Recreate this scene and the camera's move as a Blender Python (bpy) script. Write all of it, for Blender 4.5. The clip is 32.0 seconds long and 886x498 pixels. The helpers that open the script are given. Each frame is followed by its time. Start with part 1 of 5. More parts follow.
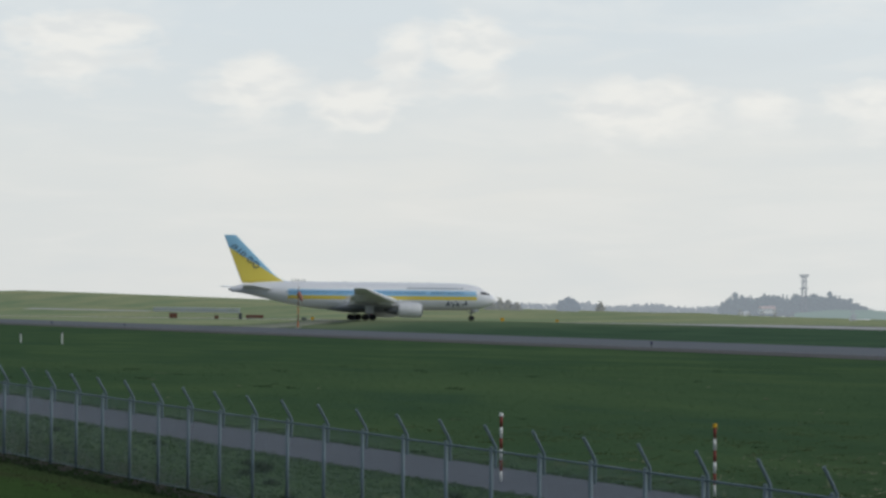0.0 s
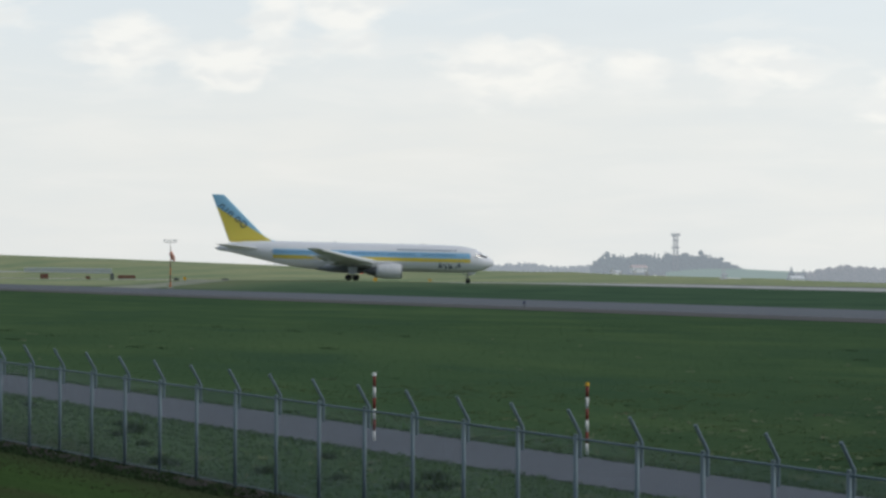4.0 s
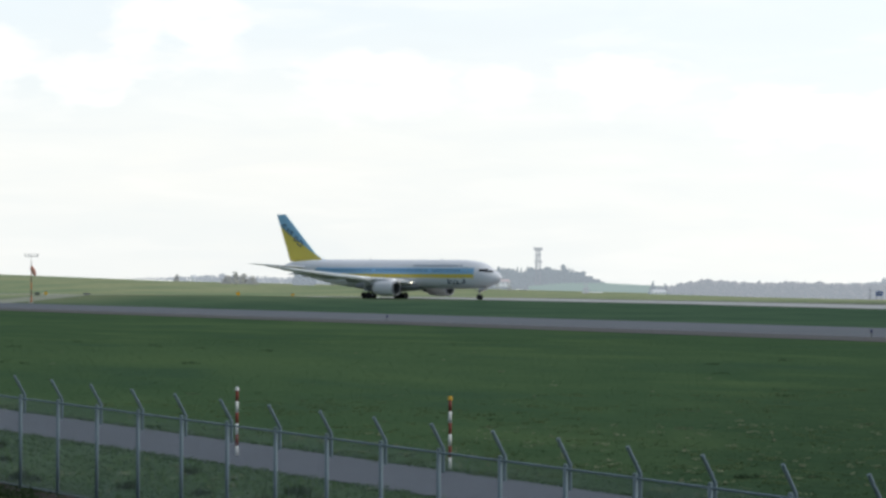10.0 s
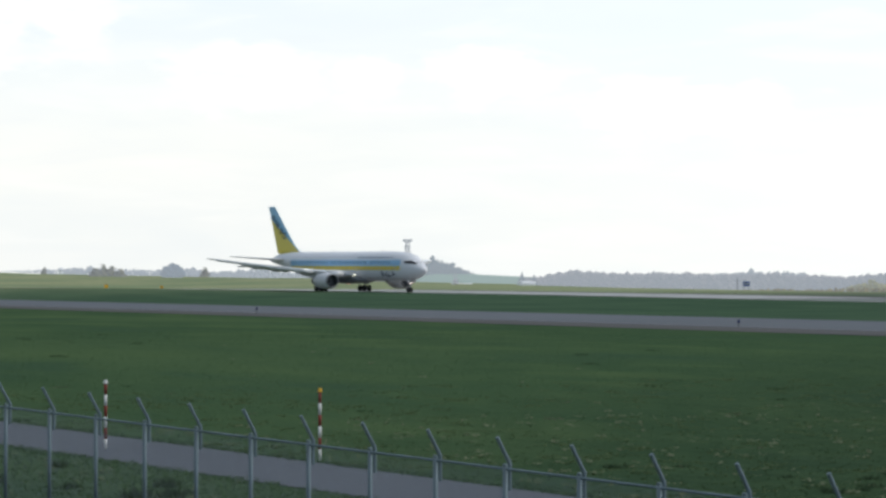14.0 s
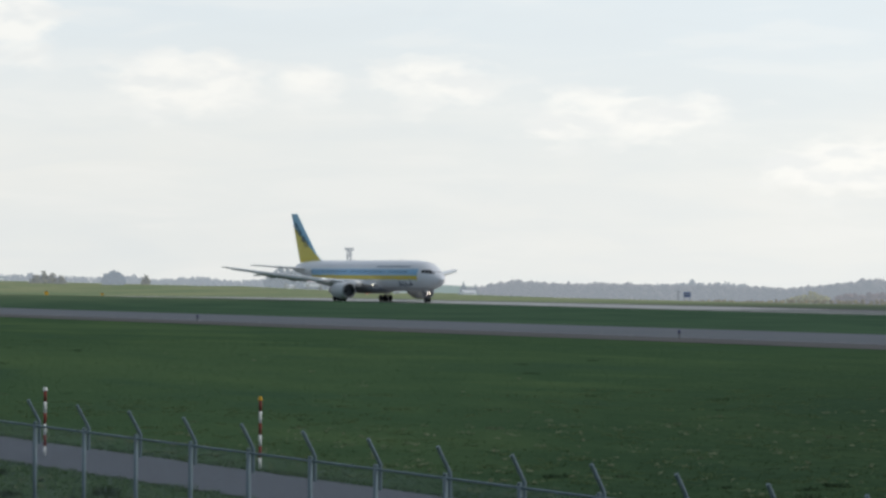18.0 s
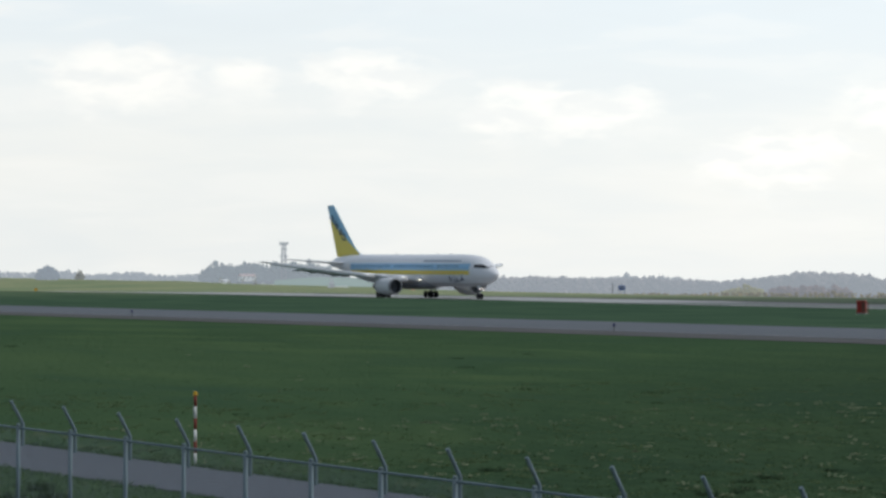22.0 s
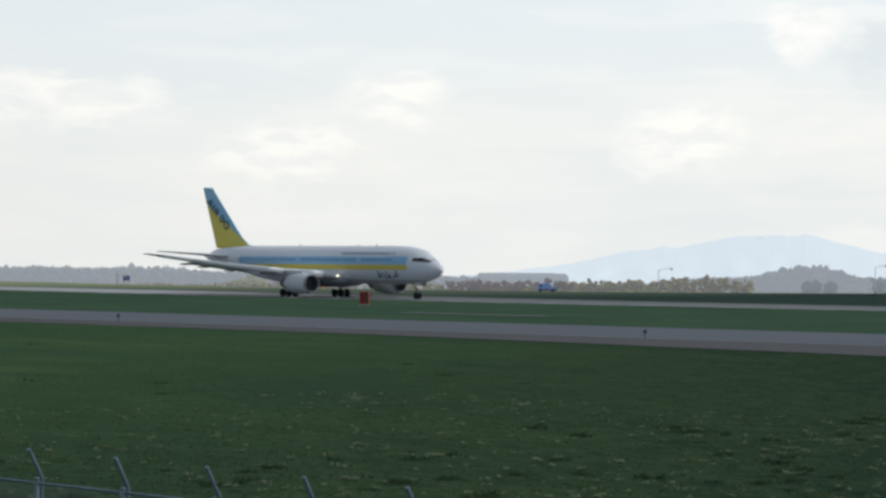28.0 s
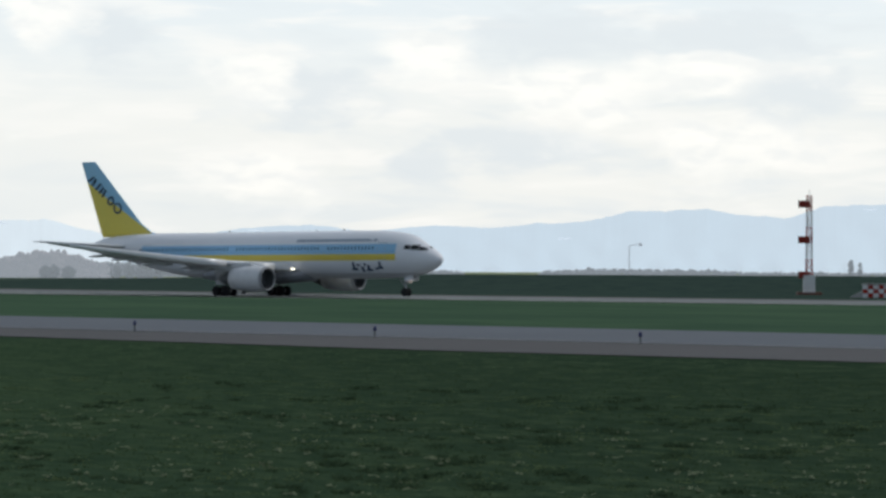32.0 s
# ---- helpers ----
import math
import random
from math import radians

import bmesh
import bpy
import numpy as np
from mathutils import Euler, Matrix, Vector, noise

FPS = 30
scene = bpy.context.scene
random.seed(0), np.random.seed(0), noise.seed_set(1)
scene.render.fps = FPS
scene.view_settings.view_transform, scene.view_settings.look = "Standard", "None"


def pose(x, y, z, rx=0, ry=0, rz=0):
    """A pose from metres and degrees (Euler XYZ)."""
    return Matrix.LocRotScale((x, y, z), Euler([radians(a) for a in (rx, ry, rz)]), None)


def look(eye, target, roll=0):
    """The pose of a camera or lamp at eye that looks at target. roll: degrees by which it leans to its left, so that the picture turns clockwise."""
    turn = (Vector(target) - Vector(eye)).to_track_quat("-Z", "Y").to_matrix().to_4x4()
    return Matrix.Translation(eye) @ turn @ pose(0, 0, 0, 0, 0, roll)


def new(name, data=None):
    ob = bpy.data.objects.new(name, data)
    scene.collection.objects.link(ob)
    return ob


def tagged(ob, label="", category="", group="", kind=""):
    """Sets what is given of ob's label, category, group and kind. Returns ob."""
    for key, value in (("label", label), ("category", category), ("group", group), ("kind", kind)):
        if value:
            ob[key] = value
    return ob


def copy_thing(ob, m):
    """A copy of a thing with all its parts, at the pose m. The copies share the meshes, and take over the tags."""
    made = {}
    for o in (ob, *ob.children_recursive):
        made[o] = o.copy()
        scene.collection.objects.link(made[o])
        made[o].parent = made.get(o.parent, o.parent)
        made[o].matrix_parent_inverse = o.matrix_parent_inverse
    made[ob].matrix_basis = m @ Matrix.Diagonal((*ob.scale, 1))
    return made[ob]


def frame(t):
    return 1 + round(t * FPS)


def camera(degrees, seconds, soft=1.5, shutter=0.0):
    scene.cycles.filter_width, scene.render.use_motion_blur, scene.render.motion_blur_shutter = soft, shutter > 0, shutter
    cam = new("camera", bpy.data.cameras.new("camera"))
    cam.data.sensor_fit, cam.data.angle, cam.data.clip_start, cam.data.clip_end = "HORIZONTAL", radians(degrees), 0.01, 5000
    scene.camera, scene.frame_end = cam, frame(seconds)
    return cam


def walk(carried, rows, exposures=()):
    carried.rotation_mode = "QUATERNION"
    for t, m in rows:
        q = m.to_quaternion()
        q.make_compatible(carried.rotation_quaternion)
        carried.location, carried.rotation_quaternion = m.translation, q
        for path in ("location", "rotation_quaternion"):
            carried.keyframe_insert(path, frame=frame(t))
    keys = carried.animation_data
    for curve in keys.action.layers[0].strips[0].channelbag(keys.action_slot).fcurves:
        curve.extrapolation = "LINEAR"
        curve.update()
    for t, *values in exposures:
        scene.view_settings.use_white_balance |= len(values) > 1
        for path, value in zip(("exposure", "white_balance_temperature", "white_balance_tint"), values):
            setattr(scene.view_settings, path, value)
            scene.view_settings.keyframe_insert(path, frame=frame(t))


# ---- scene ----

from math import sin, cos, tan, atan2, pi, hypot, exp

# ---- camera: a hand-held pan from one spot, azimuth / tilt / roll in degrees ----
EYE = Vector((0.0, 0.0, 7.0))
cam = camera(18.47, 32.0, soft=2.9)
PAN = [(0, 0.643, 1.394, 0.400), (0.5, 0.677, 1.183, 0.611), (1, 0.617, 1.007, 0.378), (1.5, 1.347, 0.961, 0.440),
        (2, 2.156, 0.891, 0.377), (2.5, 2.754, 0.780, 0.307), (4.5, 3.507, 0.541, 0.056), (5, 3.575, 0.658, -0.386),
        (5.5, 3.780, 0.123, -0.431), (6, 3.994, -0.786, -1.037), (6.5, 3.398, -0.549, -0.961), (7, 3.860, -0.651, -0.257),
        (7.5, 4.508, -0.864, 0.122), (8, 4.498, -0.228, -0.211), (8.5, 4.943, -0.311, -0.078), (9, 5.447, -0.183, -0.067),
        (9.5, 5.781, 0.378, 0.028), (10, 6.200, 0.871, 0.182), (10.5, 6.591, 1.366, 0.183), (11, 6.894, 1.000, 0.247),
        (11.5, 7.466, 0.732, 0.647), (12, 7.663, 0.183, 0.235), (12.5, 7.635, -0.097, 0.206), (13, 8.205, -0.100, 0.515),
        (13.5, 8.869, 0.651, -0.023), (15.5, 9.146, 0.744, 0.110), (16, 9.156, 0.750, 0.108), (16.5, 9.392, 0.791, 0.107),
        (17, 9.437, 0.841, 0.259), (17.5, 9.961, 1.017, 0.417), (18, 10.174, 0.893, 0.325), (18.5, 10.334, 0.670, 0.064),
        (19, 10.249, 0.135, -0.152), (19.5, 10.241, -0.394, -0.307), (20, 10.380, -0.449, -0.184), (20.5, 11.021, 0.011, -0.063),
        (21, 11.334, 0.378, 0.061), (21.5, 11.388, 0.629, 0.135), (22, 11.544, 0.772, 0.128), (22.5, 11.820, 0.649, 0.170),
        (23, 12.200, 0.759, 0.237), (23.5, 13.001, 0.771, 0.314), (24, 13.490, 0.711, 0.463), (24.5, 13.781, 0.504, 0.274),
        (25, 15.341, 0.660, 0.427), (25.5, 16.240, 0.623, 0.433), (27.5, 20.325, 0.485, 0.274), (28, 21.922, 0.619, 0.394),
        (28.5, 23.059, 0.558, 0.628), (29, 25.591, 0.527, 0.452), (29.5, 26.601, 0.833, 0.520), (30, 29.713, 0.910, 1.068),
        (30.5, 31.168, 0.847, 0.634), (31, 33.751, 0.627, 0.419), (31.5, 35.822, 0.448, 0.307), (32, 37.846, 0.388, 0.273)]
EXPO = [(0, -0.06), (2.5, 0.0), (5, 0.17), (6, 0.38), (7.5, 0.9), (9.3, 0.9), (10, 0.34), (10.7, -0.02), (12, 0.1), (13, 0.42), (15.5, 0.18), (19, 0.1), (20, 0.48), (21, 0.44), (22, 0.21), (23, 0.11), (25, 0.11), (28, 0.1), (30, 0.09), (32, 0.12)]


def aim(az, tilt, roll):
    a, p = radians(az), radians(tilt)
    return look(EYE, EYE + Vector((sin(a) * cos(p), cos(a) * cos(p), sin(p))) * 100, roll)


walk(cam, [(t, aim(a, p, r)) for t, a, p, r in PAN], EXPO)

# ---- light: bright hazy sky with clouds, veiled sun beyond the runway ----
SUN_AZ, SUN_EL = 112.0, 45.0
world = bpy.data.worlds.new("sky")
scene.world = world
world.use_nodes = True
wn, wl = world.node_tree.nodes, world.node_tree.links
wn.clear()


def wnode(kind, **k):
    n = wn.new(kind)
    for key, v in k.items():
        n.inputs[key].default_value = v
    return n


w_out = wn.new("ShaderNodeOutputWorld")
w_bg = wnode("ShaderNodeBackground", Strength=0.1)
sky = wn.new("ShaderNodeTexSky")
sky.sky_type = "NISHITA"
sky.sun_disc = False
sky.sun_elevation, sky.sun_rotation = radians(SUN_EL), radians(SUN_AZ)
sky.altitude, sky.air_density, sky.dust_density, sky.ozone_density = 0.0, 1.0, 3.0, 1.0
w_co = wn.new("ShaderNodeTexCoord")
w_sep = wn.new("ShaderNodeSeparateXYZ")
wl.new(w_co.outputs["Generated"], w_sep.inputs["Vector"])


def w_math(op, a, b=None, c=None):
    n = wn.new("ShaderNodeMath")
    n.operation = op
    for i, v in enumerate((a, b, c)):
        if v is None:
            continue
        if isinstance(v, (int, float)):
            n.inputs[i].default_value = v
        else:
            wl.new(v, n.inputs[i])
    return n.outputs[0]


def w_span(v, a, b, lo=0.0, hi=1.0):
    n = wn.new("ShaderNodeMapRange")
    n.interpolation_type = "SMOOTHSTEP"
    for key, x in (("From Min", a), ("From Max", b), ("To Min", lo), ("To Max", hi)):
        n.inputs[key].default_value = x
    wl.new(v, n.inputs["Value"])
    return n.outputs["Result"]


def w_noise(scale, place, detail, rough=0.55, warp=0.0):
    mp = wn.new("ShaderNodeMapping")
    mp.inputs["Scale"].default_value, mp.inputs["Location"].default_value = scale, place
    wl.new(w_co.outputs["Generated"], mp.inputs["Vector"])
    n = wnode("ShaderNodeTexNoise", Scale=1.0, Detail=detail, Roughness=rough, Distortion=warp)
    wl.new(mp.outputs["Vector"], n.inputs["Vector"])
    return n.outputs["Fac"]


def w_colour(fac, a, b):
    n = wn.new("ShaderNodeMix")
    n.data_type = "RGBA"
    for key, v in (("A", a), ("B", b)):
        if isinstance(v, tuple):
            n.inputs[key].default_value = (*v, 1)
        else:
            wl.new(v, n.inputs[key])
    if isinstance(fac, float):
        n.inputs["Factor"].default_value = fac
    else:
        wl.new(fac, n.inputs["Factor"])
    return n.outputs["Result"]


# thin veil, bluer higher up; heaps of cumulus with light crowns; flat grey patches to the east
# each cloud: azimuth, elevation, half width, half height in degrees
HEAPS = [(-0.2, 5.65, 0.7, 0.5), (1.1, 5.8, 1.1, 0.65), (-3.3, 5.0, 1.2, 0.5), (-7.0, 5.9, 1.8, 0.6), (-1.3, 4.55, 1.1, 0.45), (4.9, 4.55, 1.9, 0.55),
         (7.4, 4.45, 0.9, 0.4), (9.8, 4.6, 1.6, 0.5), (14.0, 3.88, 2.3, 0.5), (21.1, 3.92, 1.2, 0.5), (18.6, 2.85, 1.8, 0.5), (29.6, 5.4, 1.0, 0.5),
         (27.0, 3.2, 1.8, 0.5), (33.7, 4.2, 1.0, 0.5), (40.7, 3.85, 1.7, 0.6), (34.1, 2.05, 1.4, 0.45), (43.8, 2.75, 1.7, 0.6), (43.3, 4.25, 1.6, 0.4), (37.5, 4.6, 1.1, 0.5)]
PATCHES = [(40.0, 5.12, 2.3, 0.5), (43.8, 5.0, 2.5, 0.5), (34.7, 3.88, 1.9, 0.5), (37.4, 2.42, 0.9, 0.45), (45.1, 3.8, 1.7, 0.6), (39.2, 2.7, 2.2, 0.4), (30.7, 5.1, 1.3, 0.5)]
w_az = w_math("MULTIPLY", w_math("ARCTAN2", w_sep.outputs["X"], w_sep.outputs["Y"]), 57.296)
w_el = w_math("MULTIPLY", w_sep.outputs["Z"], 57.296)


def w_nearest(rows):
    """How near the direction is to the closest cloud, 1 at its outline."""
    best = None
    for a, e, w, h in rows:
        # distance from the middle; the underside reaches further down and thins out
        x = w_math("MULTIPLY_ADD", w_az, 1 / w, -a / w)
        y = w_math("MULTIPLY_ADD", w_el, 1.25 / h, -1.25 * e / h)
        y = w_math("MAXIMUM", y, w_math("MULTIPLY", y, -0.42))
        k = w_math("POWER", w_math("ADD", w_math("MULTIPLY", x, x), w_math("MULTIPLY", y, y)), 0.5)
        best = k if best is None else w_math("SMOOTH_MIN", best, k, 0.35)
    return best


haze = w_colour(w_span(w_noise((5, 5, 16), (3.1, 0.4, 1.7), 5.0), 0.35, 0.65), (8.0, 8.3, 8.25), (8.5, 8.6, 8.35))
veil = w_colour(w_span(w_sep.outputs["Z"], 0.045, 0.11), haze, (7.5, 8.15, 8.5))
billow = w_noise((48, 48, 120), (1.3, 4.2, 0.6), 5.0, 0.52, 0.2)
under = w_noise((48, 48, 120), (1.3, 4.2, 1.1), 2.5, 0.5, 0.2)
streak = w_noise((16, 16, 95), (2.7, 0.3, 5.1), 4.0, 0.5, 0.4)
mask = w_span(w_math("MULTIPLY_ADD", w_math("SUBTRACT", billow, 0.5), 2.4, w_nearest(HEAPS)), 0.45, 1.25, 1.0, 0.0)
flat = w_span(w_math("MULTIPLY_ADD", w_math("SUBTRACT", billow, 0.5), 2.4, w_nearest(PATCHES)), 0.3, 1.25, 1.0, 0.0)
lit = w_span(w_math("SUBTRACT", billow, under), -0.2, 0.12)
clouds = w_colour(lit, (8.5, 8.65, 8.55), (9.7, 9.62, 9.2))
# long faint layers through all of the haze, heavier to the east
east = w_span(w_az, 25.0, 36.0, 0.2, 0.65)
veil = w_colour(w_math("MULTIPLY", w_span(streak, 0.5, 0.68), east), veil, (7.3, 7.8, 8.05))
veil = w_colour(w_math("MULTIPLY", w_span(streak, 0.5, 0.34), w_math("MULTIPLY", east, 1.2)), veil, (9.2, 9.15, 8.85))
# beyond the part of the sky that is looked at, broken cloud goes on
heap = w_noise((14, 14, 27), (1.3, 4.2, 0.6), 8.0, 0.52, 0.2)
high = w_math("MULTIPLY", w_span(heap, 0.50, 0.60), w_span(w_sep.outputs["Z"], 0.09, 0.16))
deck = w_colour(w_math("MULTIPLY", w_math("MAXIMUM", mask, high), 0.88), w_colour(w_math("MULTIPLY", flat, 0.85), veil, (7.15, 7.65, 7.95)), clouds)
w_all = w_colour(0.9, sky.outputs["Color"], deck)
# the cloud deck is thicker and duller overhead
w_dot = wn.new("ShaderNodeVectorMath")
w_dot.operation = "DOT_PRODUCT"
w_dot.inputs[1].default_value = (sin(radians(40)), cos(radians(40)), 0)
wl.new(w_co.outputs["Generated"], w_dot.inputs[0])
w_mul = wn.new("ShaderNodeVectorMath")
w_mul.operation = "SCALE"
w_tint = wn.new("ShaderNodeVectorMath")
w_tint.operation = "MULTIPLY"
wl.new(w_all, w_tint.inputs[0])
wl.new(w_colour(w_span(w_sep.outputs["Z"], 0.10, 0.5), w_colour(w_span(w_dot.outputs["Value"], -0.6, 0.4), (0.80, 0.97, 1.24), (1.0, 1.0, 1.0)), (0.90, 1.0, 1.16)), w_tint.inputs[1])
wl.new(w_tint.outputs["Vector"], w_mul.inputs[0])
wl.new(w_math("MULTIPLY", w_math("MULTIPLY", w_span(w_sep.outputs["Z"], 0.12, 0.85, 1.0, 0.45), w_span(w_dot.outputs["Value"], 0.80, 0.99, 0.99, 1.06)), w_span(w_dot.outputs["Value"], -0.9, 0.75, 0.47, 1.0)), w_mul.inputs["Scale"])
wl.new(w_mul.outputs["Vector"], w_bg.inputs["Color"])
wl.new(w_bg.outputs["Background"], w_out.inputs["Surface"])

sun = new("sun", bpy.data.lights.new("sun", "SUN"))
sun.data.energy, sun.data.angle, sun.data.color = 1.1, radians(10), (1.0, 0.97, 0.92)
sa, se = radians(SUN_AZ), radians(SUN_EL)
sun.matrix_world = look(Vector((sin(sa) * cos(se), cos(sa) * cos(se), sin(se))) * 200, (0, 0, 0))


# ---- materials ----
def material(name, colour, rough=0.8, second=None, scale=4.0, fine=40.0, amount=0.5, bump=0.0, metal=0.0, glow=0.0,
             stretch=(1, 1, 1), island=0.0, spec=0.3):
    """A painted or natural surface: two colours mixed by a coarse and a fine noise, with relief."""
    m = bpy.data.materials.new(name)
    m.use_nodes = True
    n, l = m.node_tree.nodes, m.node_tree.links
    b = n["Principled BSDF"]
    b.inputs["Roughness"].default_value = rough
    b.inputs["Metallic"].default_value = metal
    b.inputs["Specular IOR Level"].default_value = spec
    second = second or tuple(c * 0.78 for c in colour)
    co, mp = n.new("ShaderNodeTexCoord"), n.new("ShaderNodeMapping")
    mp.inputs["Scale"].default_value = stretch
    l.new(co.outputs["Object"], mp.inputs["Vector"])
    a, f = n.new("ShaderNodeTexNoise"), n.new("ShaderNodeTexNoise")
    a.inputs["Scale"].default_value, a.inputs["Detail"].default_value = scale, 5.0
    f.inputs["Scale"].default_value, f.inputs["Detail"].default_value = fine, 3.0
    for t in (a, f):
        l.new(mp.outputs["Vector"], t.inputs["Vector"])
    s = n.new("ShaderNodeMath")
    s.operation = "ADD"
    l.new(a.outputs["Fac"], s.inputs[0])
    l.new(f.outputs["Fac"], s.inputs[1])
    last = s
    if island:
        g, k = n.new("ShaderNodeNewGeometry"), n.new("ShaderNodeMath")
        k.operation = "MULTIPLY_ADD"
        l.new(g.outputs["Random Per Island"], k.inputs[0])
        k.inputs[1].default_value = island
        l.new(s.outputs[0], k.inputs[2])
        last = k
    r = n.new("ShaderNodeMapRange")
    r.inputs["From Min"].default_value, r.inputs["From Max"].default_value = 1.0 - amount * 0.5, 1.0 + amount * 0.5 + island
    l.new(last.outputs[0], r.inputs["Value"])
    x = n.new("ShaderNodeMix")
    x.data_type = "RGBA"
    x.inputs["A"].default_value, x.inputs["B"].default_value = (*second, 1), (*colour, 1)
    l.new(r.outputs["Result"], x.inputs["Factor"])
    l.new(x.outputs["Result"], b.inputs["Base Color"])
    if bump:
        u = n.new("ShaderNodeBump")
        u.inputs["Strength"].default_value, u.inputs["Distance"].default_value = 0.6, bump
        l.new(f.outputs["Fac"], u.inputs["Height"])
        l.new(u.outputs["Normal"], b.inputs["Normal"])
    if glow:
        b.inputs["Emission Strength"].default_value = glow
        l.new(x.outputs["Result"], b.inputs["Emission Color"])
    return m


def lamp_material(name, colour, strength):
    m = bpy.data.materials.new(name)
    m.use_nodes = True
    b = m.node_tree.nodes["Principled BSDF"]
    b.inputs["Base Color"].default_value = (0.8, 0.8, 0.8, 1)
    b.inputs["Emission Color"].default_value, b.inputs["Emission Strength"].default_value = (*colour, 1), strength
    return m


STEEL = material("galvanised_steel", (0.185, 0.25, 0.285), 0.55, (0.135, 0.182, 0.208), 3, 60, 0.5, metal=0.2)
WIRE = material("galvanised_wire", (0.33, 0.385, 0.42), 0.6, None, 3, 60, 0.4)
ASPHALT = material("asphalt", (0.100, 0.114, 0.136), 0.9, (0.078, 0.089, 0.106), 0.05, 3.0, 0.7, stretch=(0.25, 1, 1))
OLD_ASPHALT = material("old_asphalt", (0.066, 0.063, 0.066), 0.9, (0.050, 0.048, 0.050), 0.08, 3.0, 0.7)
ROAD = material("road_asphalt", (0.083, 0.096, 0.120), 0.9, (0.066, 0.076, 0.096), 0.3, 8.0, 0.7)
# pale base colour stands in for sky reflected at a grazing view
RUNWAY = material("runway_asphalt", (0.28, 0.275, 0.265), 0.5, (0.21, 0.205, 0.20), 0.04, 2.0, 0.8, stretch=(0.2, 1, 1), spec=0.5)
STRIP = material("old_concrete", (0.17, 0.175, 0.17), 0.9, (0.11, 0.12, 0.11), 0.3, 3.0, 0.7)
# asphalt lightened in its colour for reflected sky and haze
SHEEN_ASPHALT = material("sheen_runway_asphalt", (0.15, 0.16, 0.158), 0.8, (0.115, 0.125, 0.123), 0.05, 2.0, 0.7, stretch=(0.25, 1, 1))
LINK = material("worn_link_concrete", (0.30, 0.31, 0.24), 0.9, (0.20, 0.22, 0.15), 0.12, 2.0, 0.7)
CONCRETE = material("concrete", (0.45, 0.44, 0.41), 0.7, (0.35, 0.34, 0.32), 0.1, 3.0, 0.7)
WHITE_LINE = material("white_line_paint", (0.30, 0.31, 0.32), 0.7, (0.12, 0.13, 0.145), 0.3, 6, 0.6)
RED = material("red_paint", (0.42, 0.035, 0.02), 0.5, (0.3, 0.03, 0.02), 1, 20, 0.5)
MARKER_RED = material("dull_red_paint", (0.24, 0.032, 0.025), 0.6, (0.17, 0.028, 0.022), 1, 20, 0.5)
DARK_RED = material("faded_red_paint", (0.19, 0.075, 0.05), 0.6, (0.13, 0.06, 0.045), 1, 20, 0.5)
ORANGE = material("orange_paint", (0.62, 0.16, 0.03), 0.55, (0.5, 0.12, 0.03), 1, 20, 0.5)
WHITE = material("white_paint", (0.78, 0.78, 0.76), 0.45, (0.68, 0.68, 0.66), 1, 20, 0.5)
YELLOW = material("yellow_paint", (0.75, 0.42, 0.02), 0.5, None, 1, 20, 0.5)
BLUE = material("blue_paint", (0.03, 0.10, 0.36), 0.5, (0.025, 0.08, 0.28), 1, 20, 0.5)
BLUE_LENS = material("blue_lamp_glass", (0.02, 0.03, 0.12), 0.25, None, 4, 40, 0.3)
BLACK = material("black_paint", (0.02, 0.02, 0.022), 0.5, None, 3, 30, 0.4)
DARK_STEEL = material("dark_steel", (0.12, 0.13, 0.14), 0.5, None, 3, 30, 0.4, metal=0.3)
BARK = material("bark", (0.11, 0.085, 0.065), 0.9, (0.07, 0.055, 0.045), 2, 15, 0.6)
FOOT_DARK = material("dark_fence_foot", (0.035, 0.028, 0.02), 0.95, (0.015, 0.013, 0.01), 0.8, 12, 0.8, bump=0.03)

# ---- ground plan: u runs along the runway, v away from the camera across it ----
AX = radians(157.5)
CU, CV = Vector((sin(AX), cos(AX))), Vector((-cos(AX), sin(AX)))
TURN = -67.5


def shear(q):
    return 1.0 if q < 60 else max(0.0, (119 - q) / 59.0)


def v_of(u, q):
    return q + 0.112 * (min(max(u, -140), 20) + 46.2) * shear(q)


def q_of(u, v):
    q = v
    for _ in range(12):
        q = v - 0.112 * (min(max(u, -140), 20) + 46.2) * shear(q)
    return q


def z_fence(u):
    return -5.40 - 0.0242 * (min(max(u, -140), 25) + 46.2)


def z_taxi(u):
    return -4.22 - 0.0042 * (min(max(u, -1300), 300) + 79)


def smooth(a, b, x):
    k = min(1.0, max(0.0, (x - a) / (b - a)))
    return k * k * (3 - 2 * k)


def lerp(a, b, k):
    return a + (b - a) * min(1.0, max(0.0, k))


def table(x, rows):
    """A value read off rows of (place, value)."""
    if x <= rows[0][0]:
        return rows[0][1]
    for (a, p), (b, r) in zip(rows, rows[1:]):
        if x <= b:
            return p + (r - p) * (x - a) / (b - a)
    return rows[-1][1]


RUN = [(-1300, -1.2), (-600, -1.42), (-470, -1.42), (-437, -1.62), (-373, -1.98), (-343, -2.2), (-288, -2.65), (-237, -2.98), (-172, -3.25),
       (-100, -3.34), (260, -3.6)]


def z_runway(u):
    return table(u, RUN)


# elevations, by azimuth, of the far ground and of the crest of the bank
FOOT = [(-30, 0.3), (-9, 0.585), (-6.5, 0.445), (-4, 0.34), (-0.5, 0.215), (0.6, 0.17), (2, 0.09), (6, 0.09), (9.4, -0.09), (12.4, -0.15), (14.3, -0.18),
        (18, -0.24), (23, -0.27), (60, -0.2)]
BANK = [(20, -0.30), (29, -0.27), (33, -0.22), (36, -0.14), (60, -0.14)]


